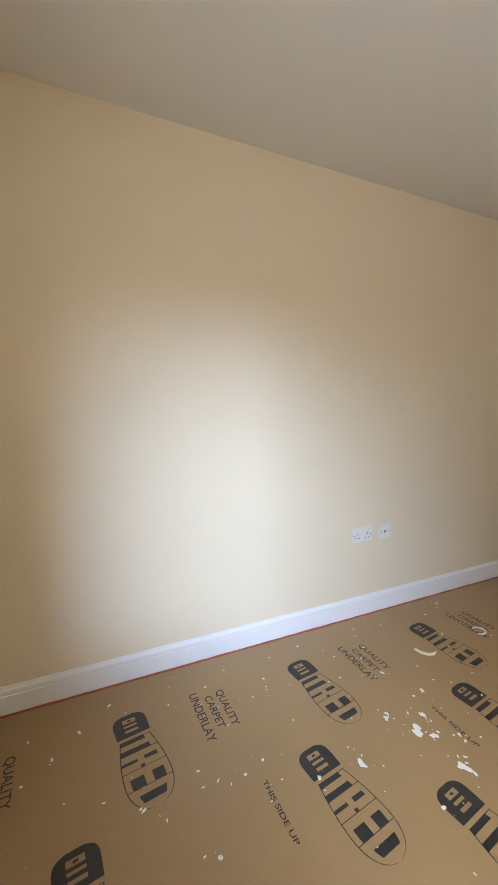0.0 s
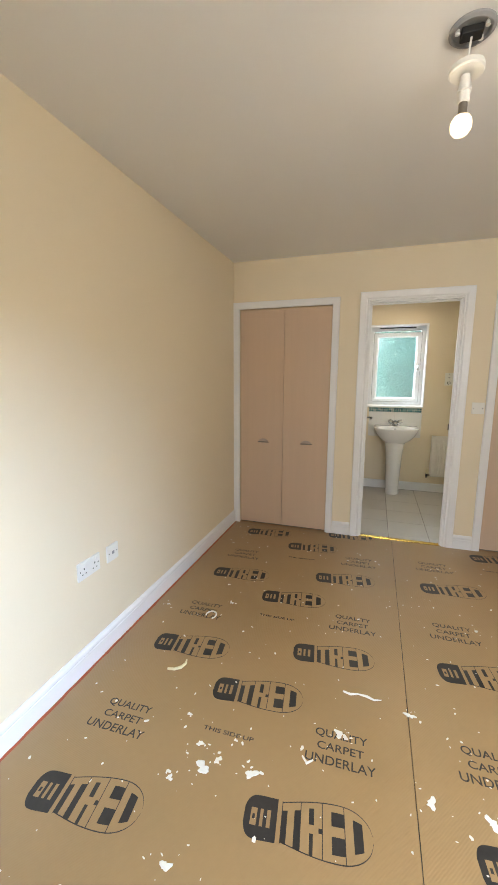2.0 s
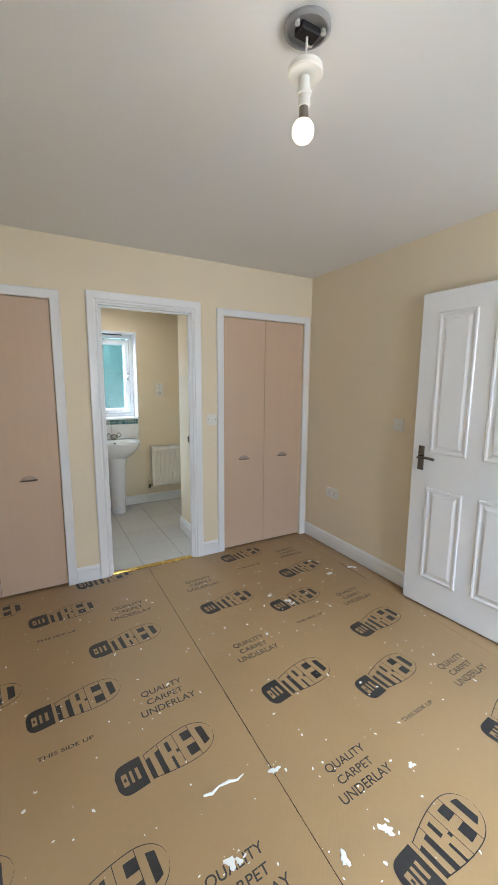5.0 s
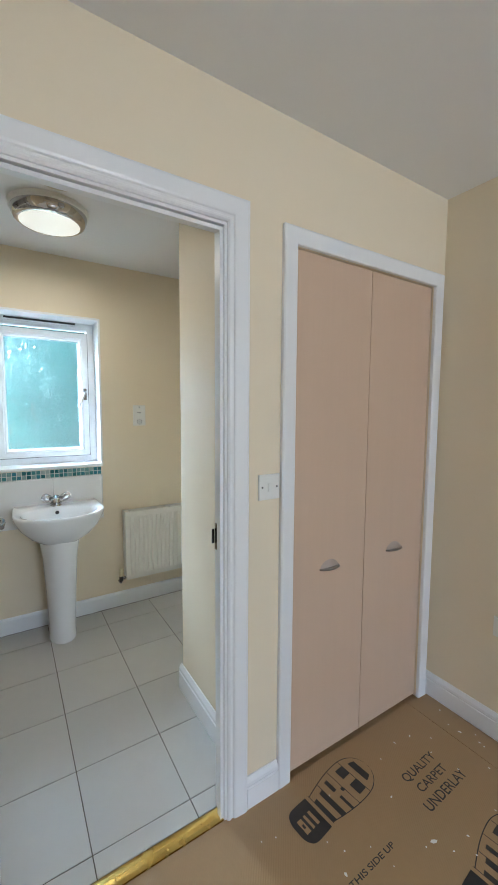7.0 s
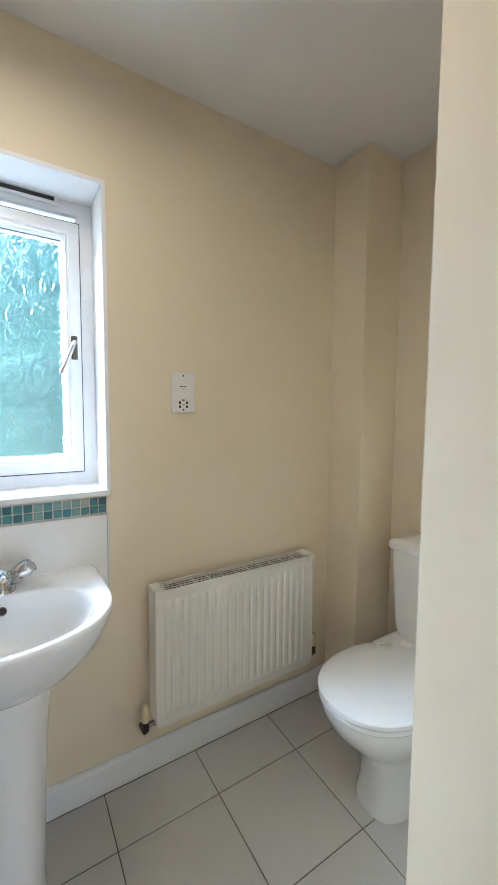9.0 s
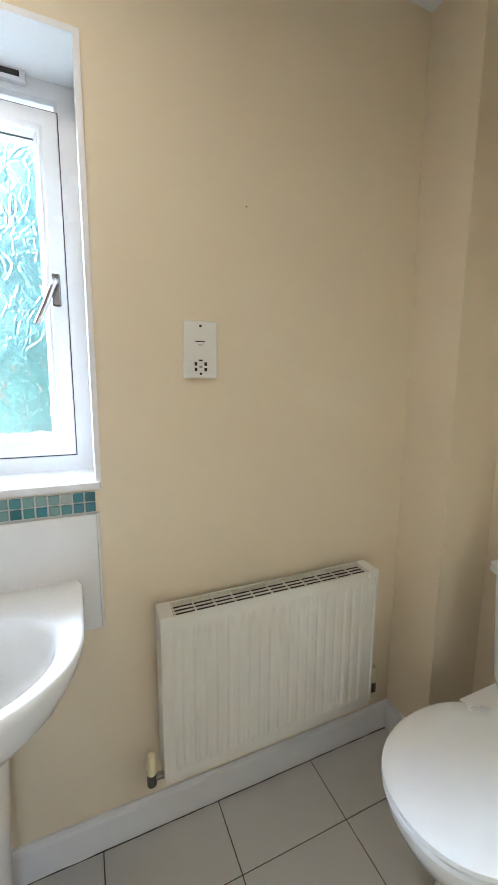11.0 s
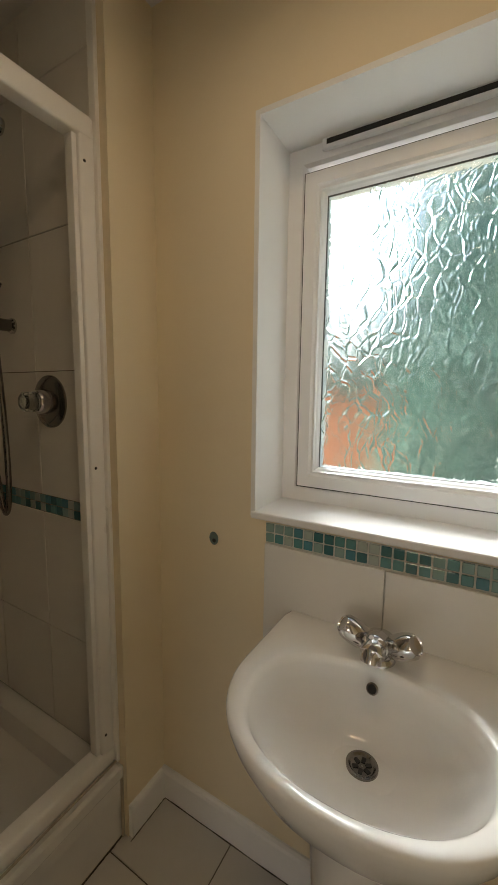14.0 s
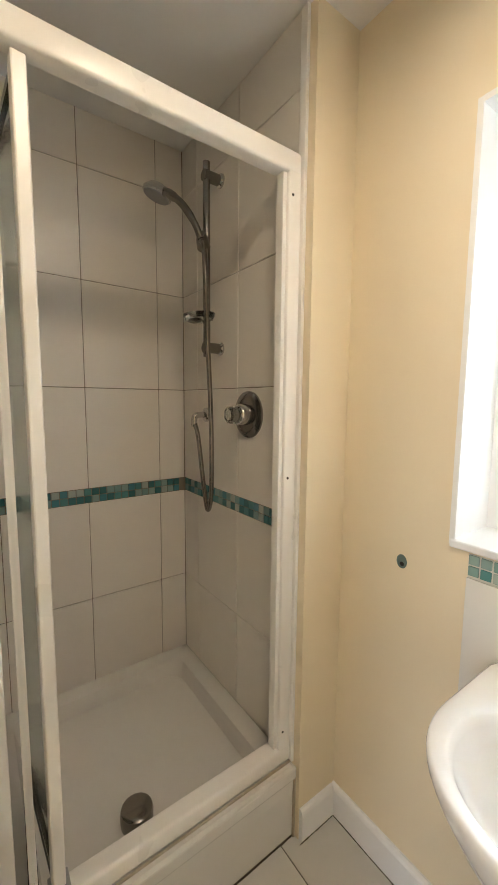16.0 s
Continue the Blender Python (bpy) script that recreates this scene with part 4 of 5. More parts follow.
part("flush_button", lathe([(0.022, 0), (0.021, 0.005), (0.015, 0.006), (0.002, 0.006)], 24, (2.80, CY + 0.005, 0.811)), M_CHROME, wc, "chrome push button", smooth=True)
part("fixing_cap", lathe([(0.008, 0), (0.007, 0.004), (0.001, 0.005)], 12, (2.66, CY - 0.088, 0.055), Matrix.Rotation(radians(90), 4, "X")), M_DARK, wc)

# ---------------------------------------------------------------- shower
SX, SY0, SY1 = -0.025, PS, 1.512
side = structure("wall_tiling_side", cube(SX - 0.008, SX - 0.0035, SY0, SY1 + 0.008, 0.2, ZC), M_WGROUT, "cream tiled shower side wall with stained grout", "tiled wall")
back = structure("wall_tiling_back", cube(SX, 0.69, SY1 + 0.0035, SY1 + 0.008, 0.2, ZC), M_WGROUT, "cream tiled shower end wall with stained grout", "tiled wall")
near = structure("wall_tiling_near", cube(SX, 0.69, SY0, SY0 + 0.0045, 0.2, ZC), M_WGROUT, "cream tiled shower near wall", "tiled wall")
rows_z = [(0.2, 0.588), (0.588, 0.974), (1.030, 1.411), (1.411, 1.797), (1.797, 2.183), (2.183, ZC)]
g = 0.0013
for z0, z1 in rows_z:
    for a, b in ((SY0, 0.822), (0.822, 1.109), (1.109, 1.397), (1.397, SY1)):
        part("tile", cube(SX - 0.007, SX, a + g, b - g, z0 + g, z1 - g, bev=0.0012, seg=1), M_WTILE, side)
    for a, b in ((SX, 0.10), (0.10, 0.388), (0.388, 0.675)):
        part("tile", cube(a + g, b - g, SY1, SY1 + 0.007, z0 + g, z1 - g, bev=0.0012, seg=1), M_WTILE, back)
        part("tile", cube(a + g, b - g, SY0 + 0.001, SY0 + 0.008, z0 + g, z1 - g, bev=0.0012, seg=1), M_WTILE, near)
part("tile_trim", cube(0.676, 0.700, SY1 - 0.003, SY1 + 0.0085, 0.25, ZC - 0.001, bev=0.002), M_FRAME, back, "white tile edge trim")
mosaic(side, "y", 2, SY0 + 0.01, SY1 - SY0 - 0.012, 0.974, 0.0255, 0.0026, SX - 0.0045, 0.004)
mosaic(back, "x", 2, SX + 0.004, 0.70, 0.974, 0.0255, 0.0026, SY1 + 0.0045, 0.004)

tr = thing("shower_tray", (0.34, 1.12, 0), "raised white shower tray with riser panel", "shower tray")
bm = bmesh.new()
TX0, TX1, TY0, TY1 = SX + 0.001, 0.715, SY0 + 0.009, SY1 - 0.001


def rr(i, z, r):
    return rrect(TX0 + i, TX1 - i, TY0 + i, TY1 - i, z, r, 6)


part("tray", solid([rr(0.0, 0.17, 0.01), rr(0.0, 0.245, 0.01), rr(0.006, 0.252, 0.012), rr(0.05, 0.252, 0.03), rr(0.065, 0.245, 0.04), rr(0.085, 0.195, 0.06), rr(0.13, 0.178, 0.08), rr(0.30, 0.174, 0.05)]), M_TRAY, tr, smooth=True)
part("riser_panel", cube(0.694, 0.706, TY0, SY1 + 0.006, 0.0, 0.205, bev=0.004), M_TRAY, tr, "white riser panel")
part("tray_lip", cube(0.690, 0.718, TY0, SY1 + 0.006, 0.206, 0.246, bev=0.006), M_TRAY, tr)
part("access_clip", cube(0.7055, 0.712, 0.90, 1.0, 0.19, 0.204, bev=0.002), M_TRAY, tr)
part("sealant", tube([(0.71, SY1 + 0.003, 0.0), (0.71, SY1 + 0.003, 0.24)], 0.005, 8), M_SILICONE, tr, "grubby sealant bead")
part("sealant", tube([(0.695, TY0, 0.2535), (0.695, SY1, 0.2535)], 0.0035, 8), M_SILICONE, tr, "grubby sealant bead")
part("waste_cover", lathe([(0.045, 0.176), (0.046, 0.205), (0.043, 0.217), (0.036, 0.221), (0.003, 0.222)], 30, (0.525, 1.082, 0)), M_DULLCHROME, tr, "domed grey waste cover", smooth=True)

en = thing("shower_enclosure", (0.665, 1.12, 0.25), "white framed bifold shower door standing open", "shower enclosure")
FX0, FX1 = 0.644, 0.688
part("top_rail", cube(FX0 - 0.002, FX1 + 0.002, SY0 + 0.008, SY1 - 0.002, 1.962, 2.016, bev=0.008, seg=3), M_FRAME, en, smooth=True)
part("bottom_rail", cube(FX0 - 0.004, FX1 + 0.004, SY0 + 0.008, SY1, 0.253, 0.305, bev=0.010, seg=3), M_FRAME, en, smooth=True)
part("jamb", cube(FX0, FX1, SY1 - 0.044, SY1 - 0.001, 0.256, 2.012, bev=0.005, seg=3), M_FRAME, en, smooth=True)
part("jamb", cube(FX0, FX1, SY0 + 0.009, SY0 + 0.04, 0.256, 2.012, bev=0.005), M_FRAME, en, smooth=True)
part("jamb_channel", cube(FX0 + 0.006, FX1 - 0.010, SY1 - 0.056, SY1 - 0.043, 0.304, 1.963, bev=0.002), M_FRAME, en, "pale metal jamb channel")
for z in (0.36, 1.15, 1.907):
    part("screw", lathe([(0.004, 0), (0.003, 0.0015), (0.0005, 0.002)], 10, (FX1, SY1 - 0.03, z), Matrix.Rotation(radians(90), 4, "Y")), M_DARK, en)
P, F, J = Vector((0.664, 0.862, 0)), Vector((0.262, 0.838, 0)), Vector((0.652, 0.816, 0))


def door_panel(a, b, stile_a, name):
    d = (b - a)
    L, ang = d.length, math.degrees(math.atan2(d.y, d.x))
    m = pose(a.x, a.y, 0, 0, 0, ang)
    zb, zt = 0.310, 1.957

    def local(nm, bm, material, label=""):
        bm.transform(m)
        return part(nm, bm, material, pn, label)

    bm = cube(0.0, L, -0.003, 0.003, zb + 0.02, zt - 0.02)
    bm.transform(m)
    pn = part(name, bm, M_GLASS, en, "clear shower glass panel")
    pn.visible_shadow = False
    local("stile", cube(-0.012, 0.018, -0.013, 0.013, zb, zt, bev=0.004) if stile_a else cube(0, 0.014, -0.008, 0.008, zb, zt, bev=0.002), M_FRAME)
    local("stile", cube(L - 0.014, L, -0.008, 0.008, zb, zt, bev=0.002), M_DULLCHROME, "grey metal hinge stile")
    local("rail", cube(0.01, L - 0.01, -0.008, 0.008, zb, zb + 0.022, bev=0.002), M_DULLCHROME)
    local("rail", cube(0.01, L - 0.01, -0.008, 0.008, zt - 0.022, zt, bev=0.002), M_DULLCHROME)
    local("seal", cube(0.02, L - 0.02, -0.010, 0.010, zb - 0.006, zb - 0.0005), M_SEAL, "black rubber seal")
    local("seal", cube(L - 0.0005, L + 0.004, -0.006, 0.006, zb, zt), M_SEAL, "black rubber seal")


door_panel(P, F, True, "door_panel")
door_panel(J, F, False, "door_panel")
part("pivot_block", cube(0.640, 0.686, 0.842, 0.884, 0.305, 0.318, bev=0.003), M_GREYPL, en, "grey pivot block")

# riser rail, handset, hose and mixer on the end wall
sh = thing("shower_riser", (0.20, SY1, 1.6), "chrome shower riser rail with handset, hose and dish", "shower")
rx, ry = 0.278, SY1 - 0.058
part("rail", tube([(rx, ry, 1.522), (rx, ry, 2.168)], 0.0125, 16), M_DULLCHROME, sh, smooth=True)
for z in (2.125, 1.554):
    bk = part("bracket", tube([(rx, ry - 0.012, z), (rx, SY1, z)], 0.0185, 16), M_DULLCHROME, sh, "chrome rail bracket", smooth=True)
    part("bracket_base", lathe([(0.024, 0), (0.024, 0.006), (0.018, 0.012), (0.003, 0.013)], 20, (rx, SY1, z), Matrix.Rotation(radians(90), 4, "X")), M_CHROME, bk, smooth=True)
part("slider", tube([(rx - 0.012, ry - 0.005, 1.898), (rx + 0.02, ry - 0.028, 1.908), (rx + 0.034, ry - 0.04, 1.918)], [0.024, 0.021, 0.014], 16), M_DULLCHROME, sh, "chrome sliding bracket", smooth=True)
hs = part("handset", tube(curve_pts([(rx + 0.040, ry - 0.045, 1.898), (rx + 0.026, ry - 0.06, 1.948), (rx - 0.01, ry - 0.085, 2.012), (rx - 0.06, ry - 0.105, 2.058), (rx - 0.085, ry - 0.115, 2.072)], 24), [0.011] * 8 + [0.0125] * 8 + [0.015] * 20, 14), M_DULLCHROME, sh, "chrome shower handset", smooth=True)
hm = look((rx - 0.125, ry - 0.125, 2.079), (rx - 0.165, ry - 0.19, 1.874))
part("spray_head", lathe([(0.012, 0.032), (0.036, 0.024), (0.051, 0.006), (0.051, -0.004), (0.046, -0.008)], 32, hm.translation, hm.to_3x3().to_4x4()), M_CHROME, hs, smooth=True)
part("spray_face", lathe([(0.0455, -0.0075), (0.044, -0.011), (0.004, -0.012)], 32, hm.translation, hm.to_3x3().to_4x4()), M_GREYPL, hs, "grey spray plate", smooth=True)
ox, oz = 0.172, 1.312
part("hose", tube(curve_pts([(rx + 0.042, ry - 0.044, 1.893), (rx + 0.055, ry - 0.04, 1.85), (rx + 0.055, ry - 0.03, 1.6), (rx + 0.045, ry - 0.01, 1.3), (rx + 0.03, ry, 1.05), (rx + 0.005, ry, 0.965), (rx - 0.022, ry, 1.03), (rx - 0.062, ry - 0.002, 1.22), (ox, SY1 - 0.052, oz - 0.03)], 64), 0.0085, 10), M_DULLCHROME, sh, "chrome braided hose", smooth=True)
ol = part("wall_outlet", lathe([(0.028, 0), (0.028, 0.006), (0.02, 0.012), (0.003, 0.013)], 24, (ox, SY1, oz), Matrix.Rotation(radians(90), 4, "X")), M_CHROME, sh, smooth=True)
part("outlet_elbow", tube(curve_pts([(ox, SY1, oz), (ox, SY1 - 0.04, oz), (ox, SY1 - 0.054, oz - 0.012), (ox, SY1 - 0.054, oz - 0.045)], 15), 0.012, 12), M_CHROME, ol, smooth=True)
part("soap_dish", solid([[Vector((rx - 0.02 + a * math.cos(2 * math.pi * k / 28), ry - 0.02 + b * math.sin(2 * math.pi * k / 28), z)) for k in range(28)] for a, b, z in ((0.03, 0.02, 1.640), (0.062, 0.045, 1.650), (0.072, 0.052, 1.668), (0.068, 0.049, 1.668), (0.05, 0.035, 1.655))]), M_GLASS, sh, "clear plastic soap dish", smooth=True)
mx = thing("shower_mixer", (0.455, SY1, 1.322), "round chrome shower mixer valve on tiles", "shower mixer")
ry90 = Matrix.Rotation(radians(90), 4, "X")
part("backplate", lathe([(0.078, 0), (0.077, 0.005), (0.066, 0.012), (0.05, 0.015), (0.003, 0.016)], 44, (0.455, SY1, 1.322), ry90), M_DULLCHROME, mx, smooth=True)
part("valve_body", lathe([(0.036, 0.012), (0.034, 0.04), (0.030, 0.046), (0.003, 0.047)], 32, (0.455, SY1, 1.322), ry90), M_CHROME, mx, smooth=True)
part("control_knob", lathe([(0.026, 0.046), (0.030, 0.052), (0.029, 0.078), (0.022, 0.084), (0.003, 0.085)], 10, (0.455, SY1, 1.322), ry90), M_GLASS, mx, "clear faceted knob")
part("knob_core", lathe([(0.016, 0.046), (0.016, 0.076), (0.003, 0.077)], 16, (0.455, SY1, 1.322), ry90), M_CHROME, mx)

# old fixing hole and stray mark on the window wall
hole = thing("wall_hole", (0.930, YW, 0.942), "small unpainted teal fixing hole in cream wall", "wall hole")
bm = lathe([(0.0155, 0), (0.0145, 0.0012), (0.002, 0.0013)], 20, (0.931, YW, 0.942), ry90)
for v in bm.verts:
    v.co.z = 0.942 + (v.co.z - 0.942) * 1.25
part("bare_patch", bm, mat("old_teal_paint", (0.13, 0.19, 0.18), 0.6, vary=0.35, scale=70), hole)
part("plug_hole", lathe([(0.006, 0.001), (0.006, 0.0018), (0.0005, 0.0018)], 12, (0.933, YW, 0.936), ry90), M_DARK, hole)
nail = thing("nail_hole", (2.099, YW, 1.736), "tiny dark nail hole in cream wall", "wall hole")
part("mark", lathe([(0.0020, 0), (0.0016, 0.001), (0.0003, 0.0012)], 10, (2.099, YW, 1.736), ry90), M_DARK, nail)

# grubby joints where skirting and riser meet the tiled floor
rg = random.Random(9)
for x0, y0, x1, y1 in ((0.744, YW - 0.0165, 2.672, YW - 0.0165), (0.7425, 1.515, 0.7425, YW - 0.018), (0.7085, SY0 + 0.01, 0.7085, SY1)):
    pts = [(x0 + (x1 - x0) * i / 40 + rg.uniform(-0.0006, 0.0006), y0 + (y1 - y0) * i / 40 + rg.uniform(-0.0006, 0.0006), 0.0006) for i in range(41)]
    structure("floor_joint", tube(pts, [rg.uniform(0.0008, 0.0022) for _ in pts], 6), M_GRIME, "dark grubby joint along the tiled floor edge", "floor joint")

# ---------------------------------------------------------------- floor tiles of the en-suite
TP = 0.3345
tile_meshes = {}


def floor_tile(x0, x1, y0, y1):
    key = (round(x1 - x0, 3), round(y1 - y0, 3))
    if key not in tile_meshes:
        bm = cube(-key[0] / 2, key[0] / 2, -key[1] / 2, key[1] / 2, -0.008, 0.0, bev=0.0012, seg=1)
        me = bpy.data.meshes.new("tile")
        bm.to_mesh(me)
        bm.free()
        me.materials.append(M_FTILE)
        tile_meshes[key] = me
    o = new("tile", tile_meshes[key])
    o.parent = floor_ens
    o.location = ((x0 + x1) / 2, (y0 + y1) / 2, 0)


xs = [max(0.705, min(XR, 2.009 + k * TP)) for k in range(-4, 4)]
ys = [max(0.052, min(YW, 1.466 + k * TP)) for k in range(-5, 2)]
for xa, xb in zip(xs, xs[1:]):
    for ya, yb in zip(ys, ys[1:]):
        if xb - xa > 0.02 and yb - ya > 0.02 and not (yb < PY - 0.02 and (xb < 0.9 or xa > PX + 0.09)):
            floor_tile(xa + 0.002, xb - 0.002, ya + 0.002, yb - 0.002)

# ---------------------------------------------------------------- underlay sheets with their print
def flat(polys, z0=0.0):
    bm = bmesh.new()
    for poly in polys:
        bm.faces.new([bm.verts.new((x, y, z0)) for x, y in poly])
    bmesh.ops.recalc_face_normals(bm, faces=bm.faces[:])
    me = bpy.data.meshes.new("print_mark")
    for f in bm.faces:
        if f.normal.z < 0:
            f.normal_flip()
    bm.to_mesh(me)
    bm.free()
    me.materials.append(M_INK)
    return me


def sole_half(u):
    """Half height of the footprint mark along its length, 0 to 1."""
    if u < 0.30:
        return 0.063 * max(0.0, 1 - ((u - 0.15) / 0.152) ** 4) ** 0.5 if u < 0.15 else 0.063 - 0.002 * (u - 0.15) / 0.15
    if u < 0.72:
        return 0.056 + 0.024 * math.sin((u - 0.30) / 0.42 * math.pi / 2)
    return 0.080 * max(0.0, 1 - ((u - 0.72) / 0.28) ** 2.4) ** 0.5


LN = 0.398


def strip(u0, u1, lo, hi, n=8):
    """A patch between two height functions."""
    us = [u0 + (u1 - u0) * i / n for i in range(n + 1)]
    return [[((a - 0.5) * LN, lo(a)), ((b - 0.5) * LN, lo(b)), ((b - 0.5) * LN, hi(b)), ((a - 0.5) * LN, hi(a))] for a, b in zip(us, us[1:])]


def footprint_mark():
    top, bot = (lambda u: sole_half(u)), (lambda u: -sole_half(u))
    polys = []
    c1, c2 = (lambda u: 0.024), (lambda u: -0.026)
    # heel: dark with three pale upright bars left out
    for a, b in ((0.003, 0.055), (0.105, 0.130), (0.155, 0.185), (0.215, 0.265)):
        polys += strip(a, b, bot, top, 7)
    for a, b in ((0.055, 0.105), (0.130, 0.155), (0.185, 0.215)):
        polys += strip(a, b, c1, top, 3) + strip(a, b, bot, c2, 3)
    polys += strip(0.07, 0.09, lambda u: -0.008, lambda u: 0.006, 1)
    # sole: outline, dividing lines, dark blocks between pale bars
    w = 0.0032
    polys += strip(0.30, 0.9985, lambda u: max(0, sole_half(u) - w), top, 40) + strip(0.30, 0.9985, bot, lambda u: min(0, -sole_half(u) + w), 40)
    for u in (0.302, 0.45, 0.62, 0.79):
        polys += strip(u - 0.003, u + 0.003, bot, top, 1)
    lo5 = lambda u: bot(u)
    polys += strip(0.305, 0.345, lo5, lambda u: top(u) - 0.026, 3)
    polys += strip(0.400, 0.447, lo5, lambda u: top(u) - 0.026, 3)
    polys += strip(0.515, 0.555, lambda u: 0.008, lambda u: top(u) - 0.020, 3)
    polys += strip(0.520, 0.548, lo5, lambda u: -0.016, 3)
    polys += strip(0.590, 0.617, lambda u: -0.012, lambda u: 0.002, 2)
    polys += strip(0.690, 0.787, lambda u: 0.016, lambda u: top(u) - 0.024, 4)
    polys += strip(0.690, 0.787, lambda u: bot(u) + 0.022, lambda u: -0.012, 4)
    polys += strip(0.855, 0.925, lambda u: bot(u) * 0.62, lambda u: top(u) * 0.62, 6)
    return flat(polys)


def text_mesh(lines, size, spacing, width):
    """Words in the built-in font as one flat mesh, centred."""
    bm = bmesh.new()
    for i, (word, wd) in enumerate(zip(lines, width)):
        cu = bpy.data.curves.new("words", "FONT")
        cu.body, cu.size, cu.align_x, cu.align_y = word, size[i], "CENTER", "CENTER"
        cu.offset = 0.0003
        ob = new("words", cu)
        bpy.context.view_layer.update()
        me = bpy.data.meshes.new_from_object(ob.evaluated_get(bpy.context.evaluated_depsgraph_get()))
        xs_ = [v.co.x for v in me.vertices]
        k = wd / (max(xs_) - min(xs_))
        for v in me.vertices:
            v.co.x *= k
            v.co.y += spacing * ((len(lines) - 1) / 2 - i)
        bm.from_mesh(me)
        bpy.data.meshes.remove(me)
        bpy.data.objects.remove(ob)
        bpy.data.curves.remove(cu)
    me = bpy.data.meshes.new("printed_word")
    bm.to_mesh(me)
    bm.free()
    me.materials.append(M_INK)
    return me


MARK = footprint_mark()
WORD_LINES = [(text_mesh([w], [h], 0.0, [wd]), dy) for w, h, wd, dy in (("QUALITY", 0.046, 0.195, 0.055), ("CARPET", 0.044, 0.17, 0.0), ("UNDERLAY", 0.050, 0.250, -0.055))]
WORDS = None
SIDE_UP = text_mesh(["THIS SIDE UP"], [0.025], 0.03, [0.205])
PER = 0.779


def sheet(x0, x1, dx, dy, label, y_end=-0.002):
    s = tagged(part("underlay_sheet", cube(x0, x1, YB + 0.02, y_end, -0.007, 0.0, bev=0.002), M_UNDER), label, "underlay", "underlay sheets")
    for k in range(-3, 7):
        for me, nm, x, y in ((MARK, "footprint_mark", 0.327, -1.737), (MARK, "footprint_mark", 0.742, -1.928), (MARK, "footprint_mark", 1.034, -1.588),
                             (WORDS, "printed_word", 0.250, -1.435), (WORDS, "printed_word", 1.110, -1.301), (SIDE_UP, "printed_word", 0.688, -1.370)):
            X, Y = x + dx, y + dy + PER * (2 - k)
            half = 0.19 if me is MARK else 0.12
            if YB + 0.12 < Y < y_end - 0.02 and x0 + half < X < x1 - half:
                for data, up in (WORD_LINES if me is WORDS else [(me, 0.0)]):
                    o = new(nm, data)
                    o.parent = s
                    o.location = (X - 0.035 * up, Y + up, 0.0006)
                    o.rotation_euler = (0, 0, radians(7.5) if me is MARK else radians(2.0))
    return s


sheet(-0.052, 1.3626, 0.0, 0.0, "brown kraft-faced carpet underlay printed in black")
sheet(1.3638, 2.752, 1.388, 0.228, "brown kraft-faced carpet underlay printed in black, beside doorway")
sheet(2.7535, 2.886, 2.80, 0.1, "narrow plain offcut of brown carpet underlay")
# dark seams left where the sheets meet, and the red line along the wall
rnd = random.Random(4)


def ragged_strip(name, x, w, y0, y1, material, label, category, jitter, n=90):
    bm = bmesh.new()
    prev = None
    for i in range(n + 1):
        y = y0 + (y1 - y0) * i / n
        a, b = x - w * 0.5 + rnd.uniform(-jitter, jitter), x + w * 0.5 + rnd.uniform(-jitter, jitter)
        row = [bm.verts.new(p) for p in ((a, y, -0.005), (a, y, 0.0012), (b, y, 0.0012), (b, y, -0.005))]
        if prev:
            for q in range(3):
                bm.faces.new((prev[q], prev[q + 1], row[q + 1], row[q]))
        prev = row
    bmesh.ops.recalc_face_normals(bm, faces=bm.faces[:])
    return tagged(part(name, bm, material), label, category)


ragged_strip("floor_edge_strip", -0.0555, 0.012, YB + 0.05, -0.03, M_RED, "ragged red strip along underlay edge by skirting", "floor strip", 0.003)
ragged_strip("underlay_seam", 1.3632, 0.0012, YB + 0.05, -0.02, M_DARK, "dark open seam between two underlay sheets", "seam", 0.0012)
ragged_strip("underlay_seam", 2.7528, 0.003, -0.96, -0.655, M_DARK, "dark cut line in underlay near skirting", "seam", 0.001, 20)


# dried paint and scraps on the underlay
def blob(x, y, r, seed, elong=1.0, ang=0.0, name="paint_splash", material=None, label="dried white paint splash on brown underlay"):
    rd_ = random.Random(seed)
    bm = bmesh.new()
    n = 18
    ph = [rd_.uniform(0, 6.28) for _ in range(4)]
    ring = []
    for k in range(n):
        a = 2 * math.pi * k / n
        rr_ = r * (0.72 + 0.26 * math.sin(2 * a + ph[0]) + 0.14 * math.sin(3 * a + ph[1]) + 0.10 * math.sin(5 * a + ph[2]) + rd_.uniform(-0.16, 0.16))
        rr_ = max(0.2 * r, rr_)
        u, v = rr_ * math.cos(a) * elong, rr_ * math.sin(a)
        ring.append((x + u * math.cos(ang) - v * math.sin(ang), y + u * math.sin(ang) + v * math.cos(ang)))
    top = [((p[0] - x) * 0.8 + x, (p[1] - y) * 0.8 + y, 0.0024) for p in ring]
    loft(bm, [[(p[0], p[1], 0.0004) for p in ring], top])
    bmesh.ops.recalc_face_normals(bm, faces=bm.faces[:])
    return tagged(part(name, bm, material or M_SPLAT), label, "paint splash", "paint splashes")


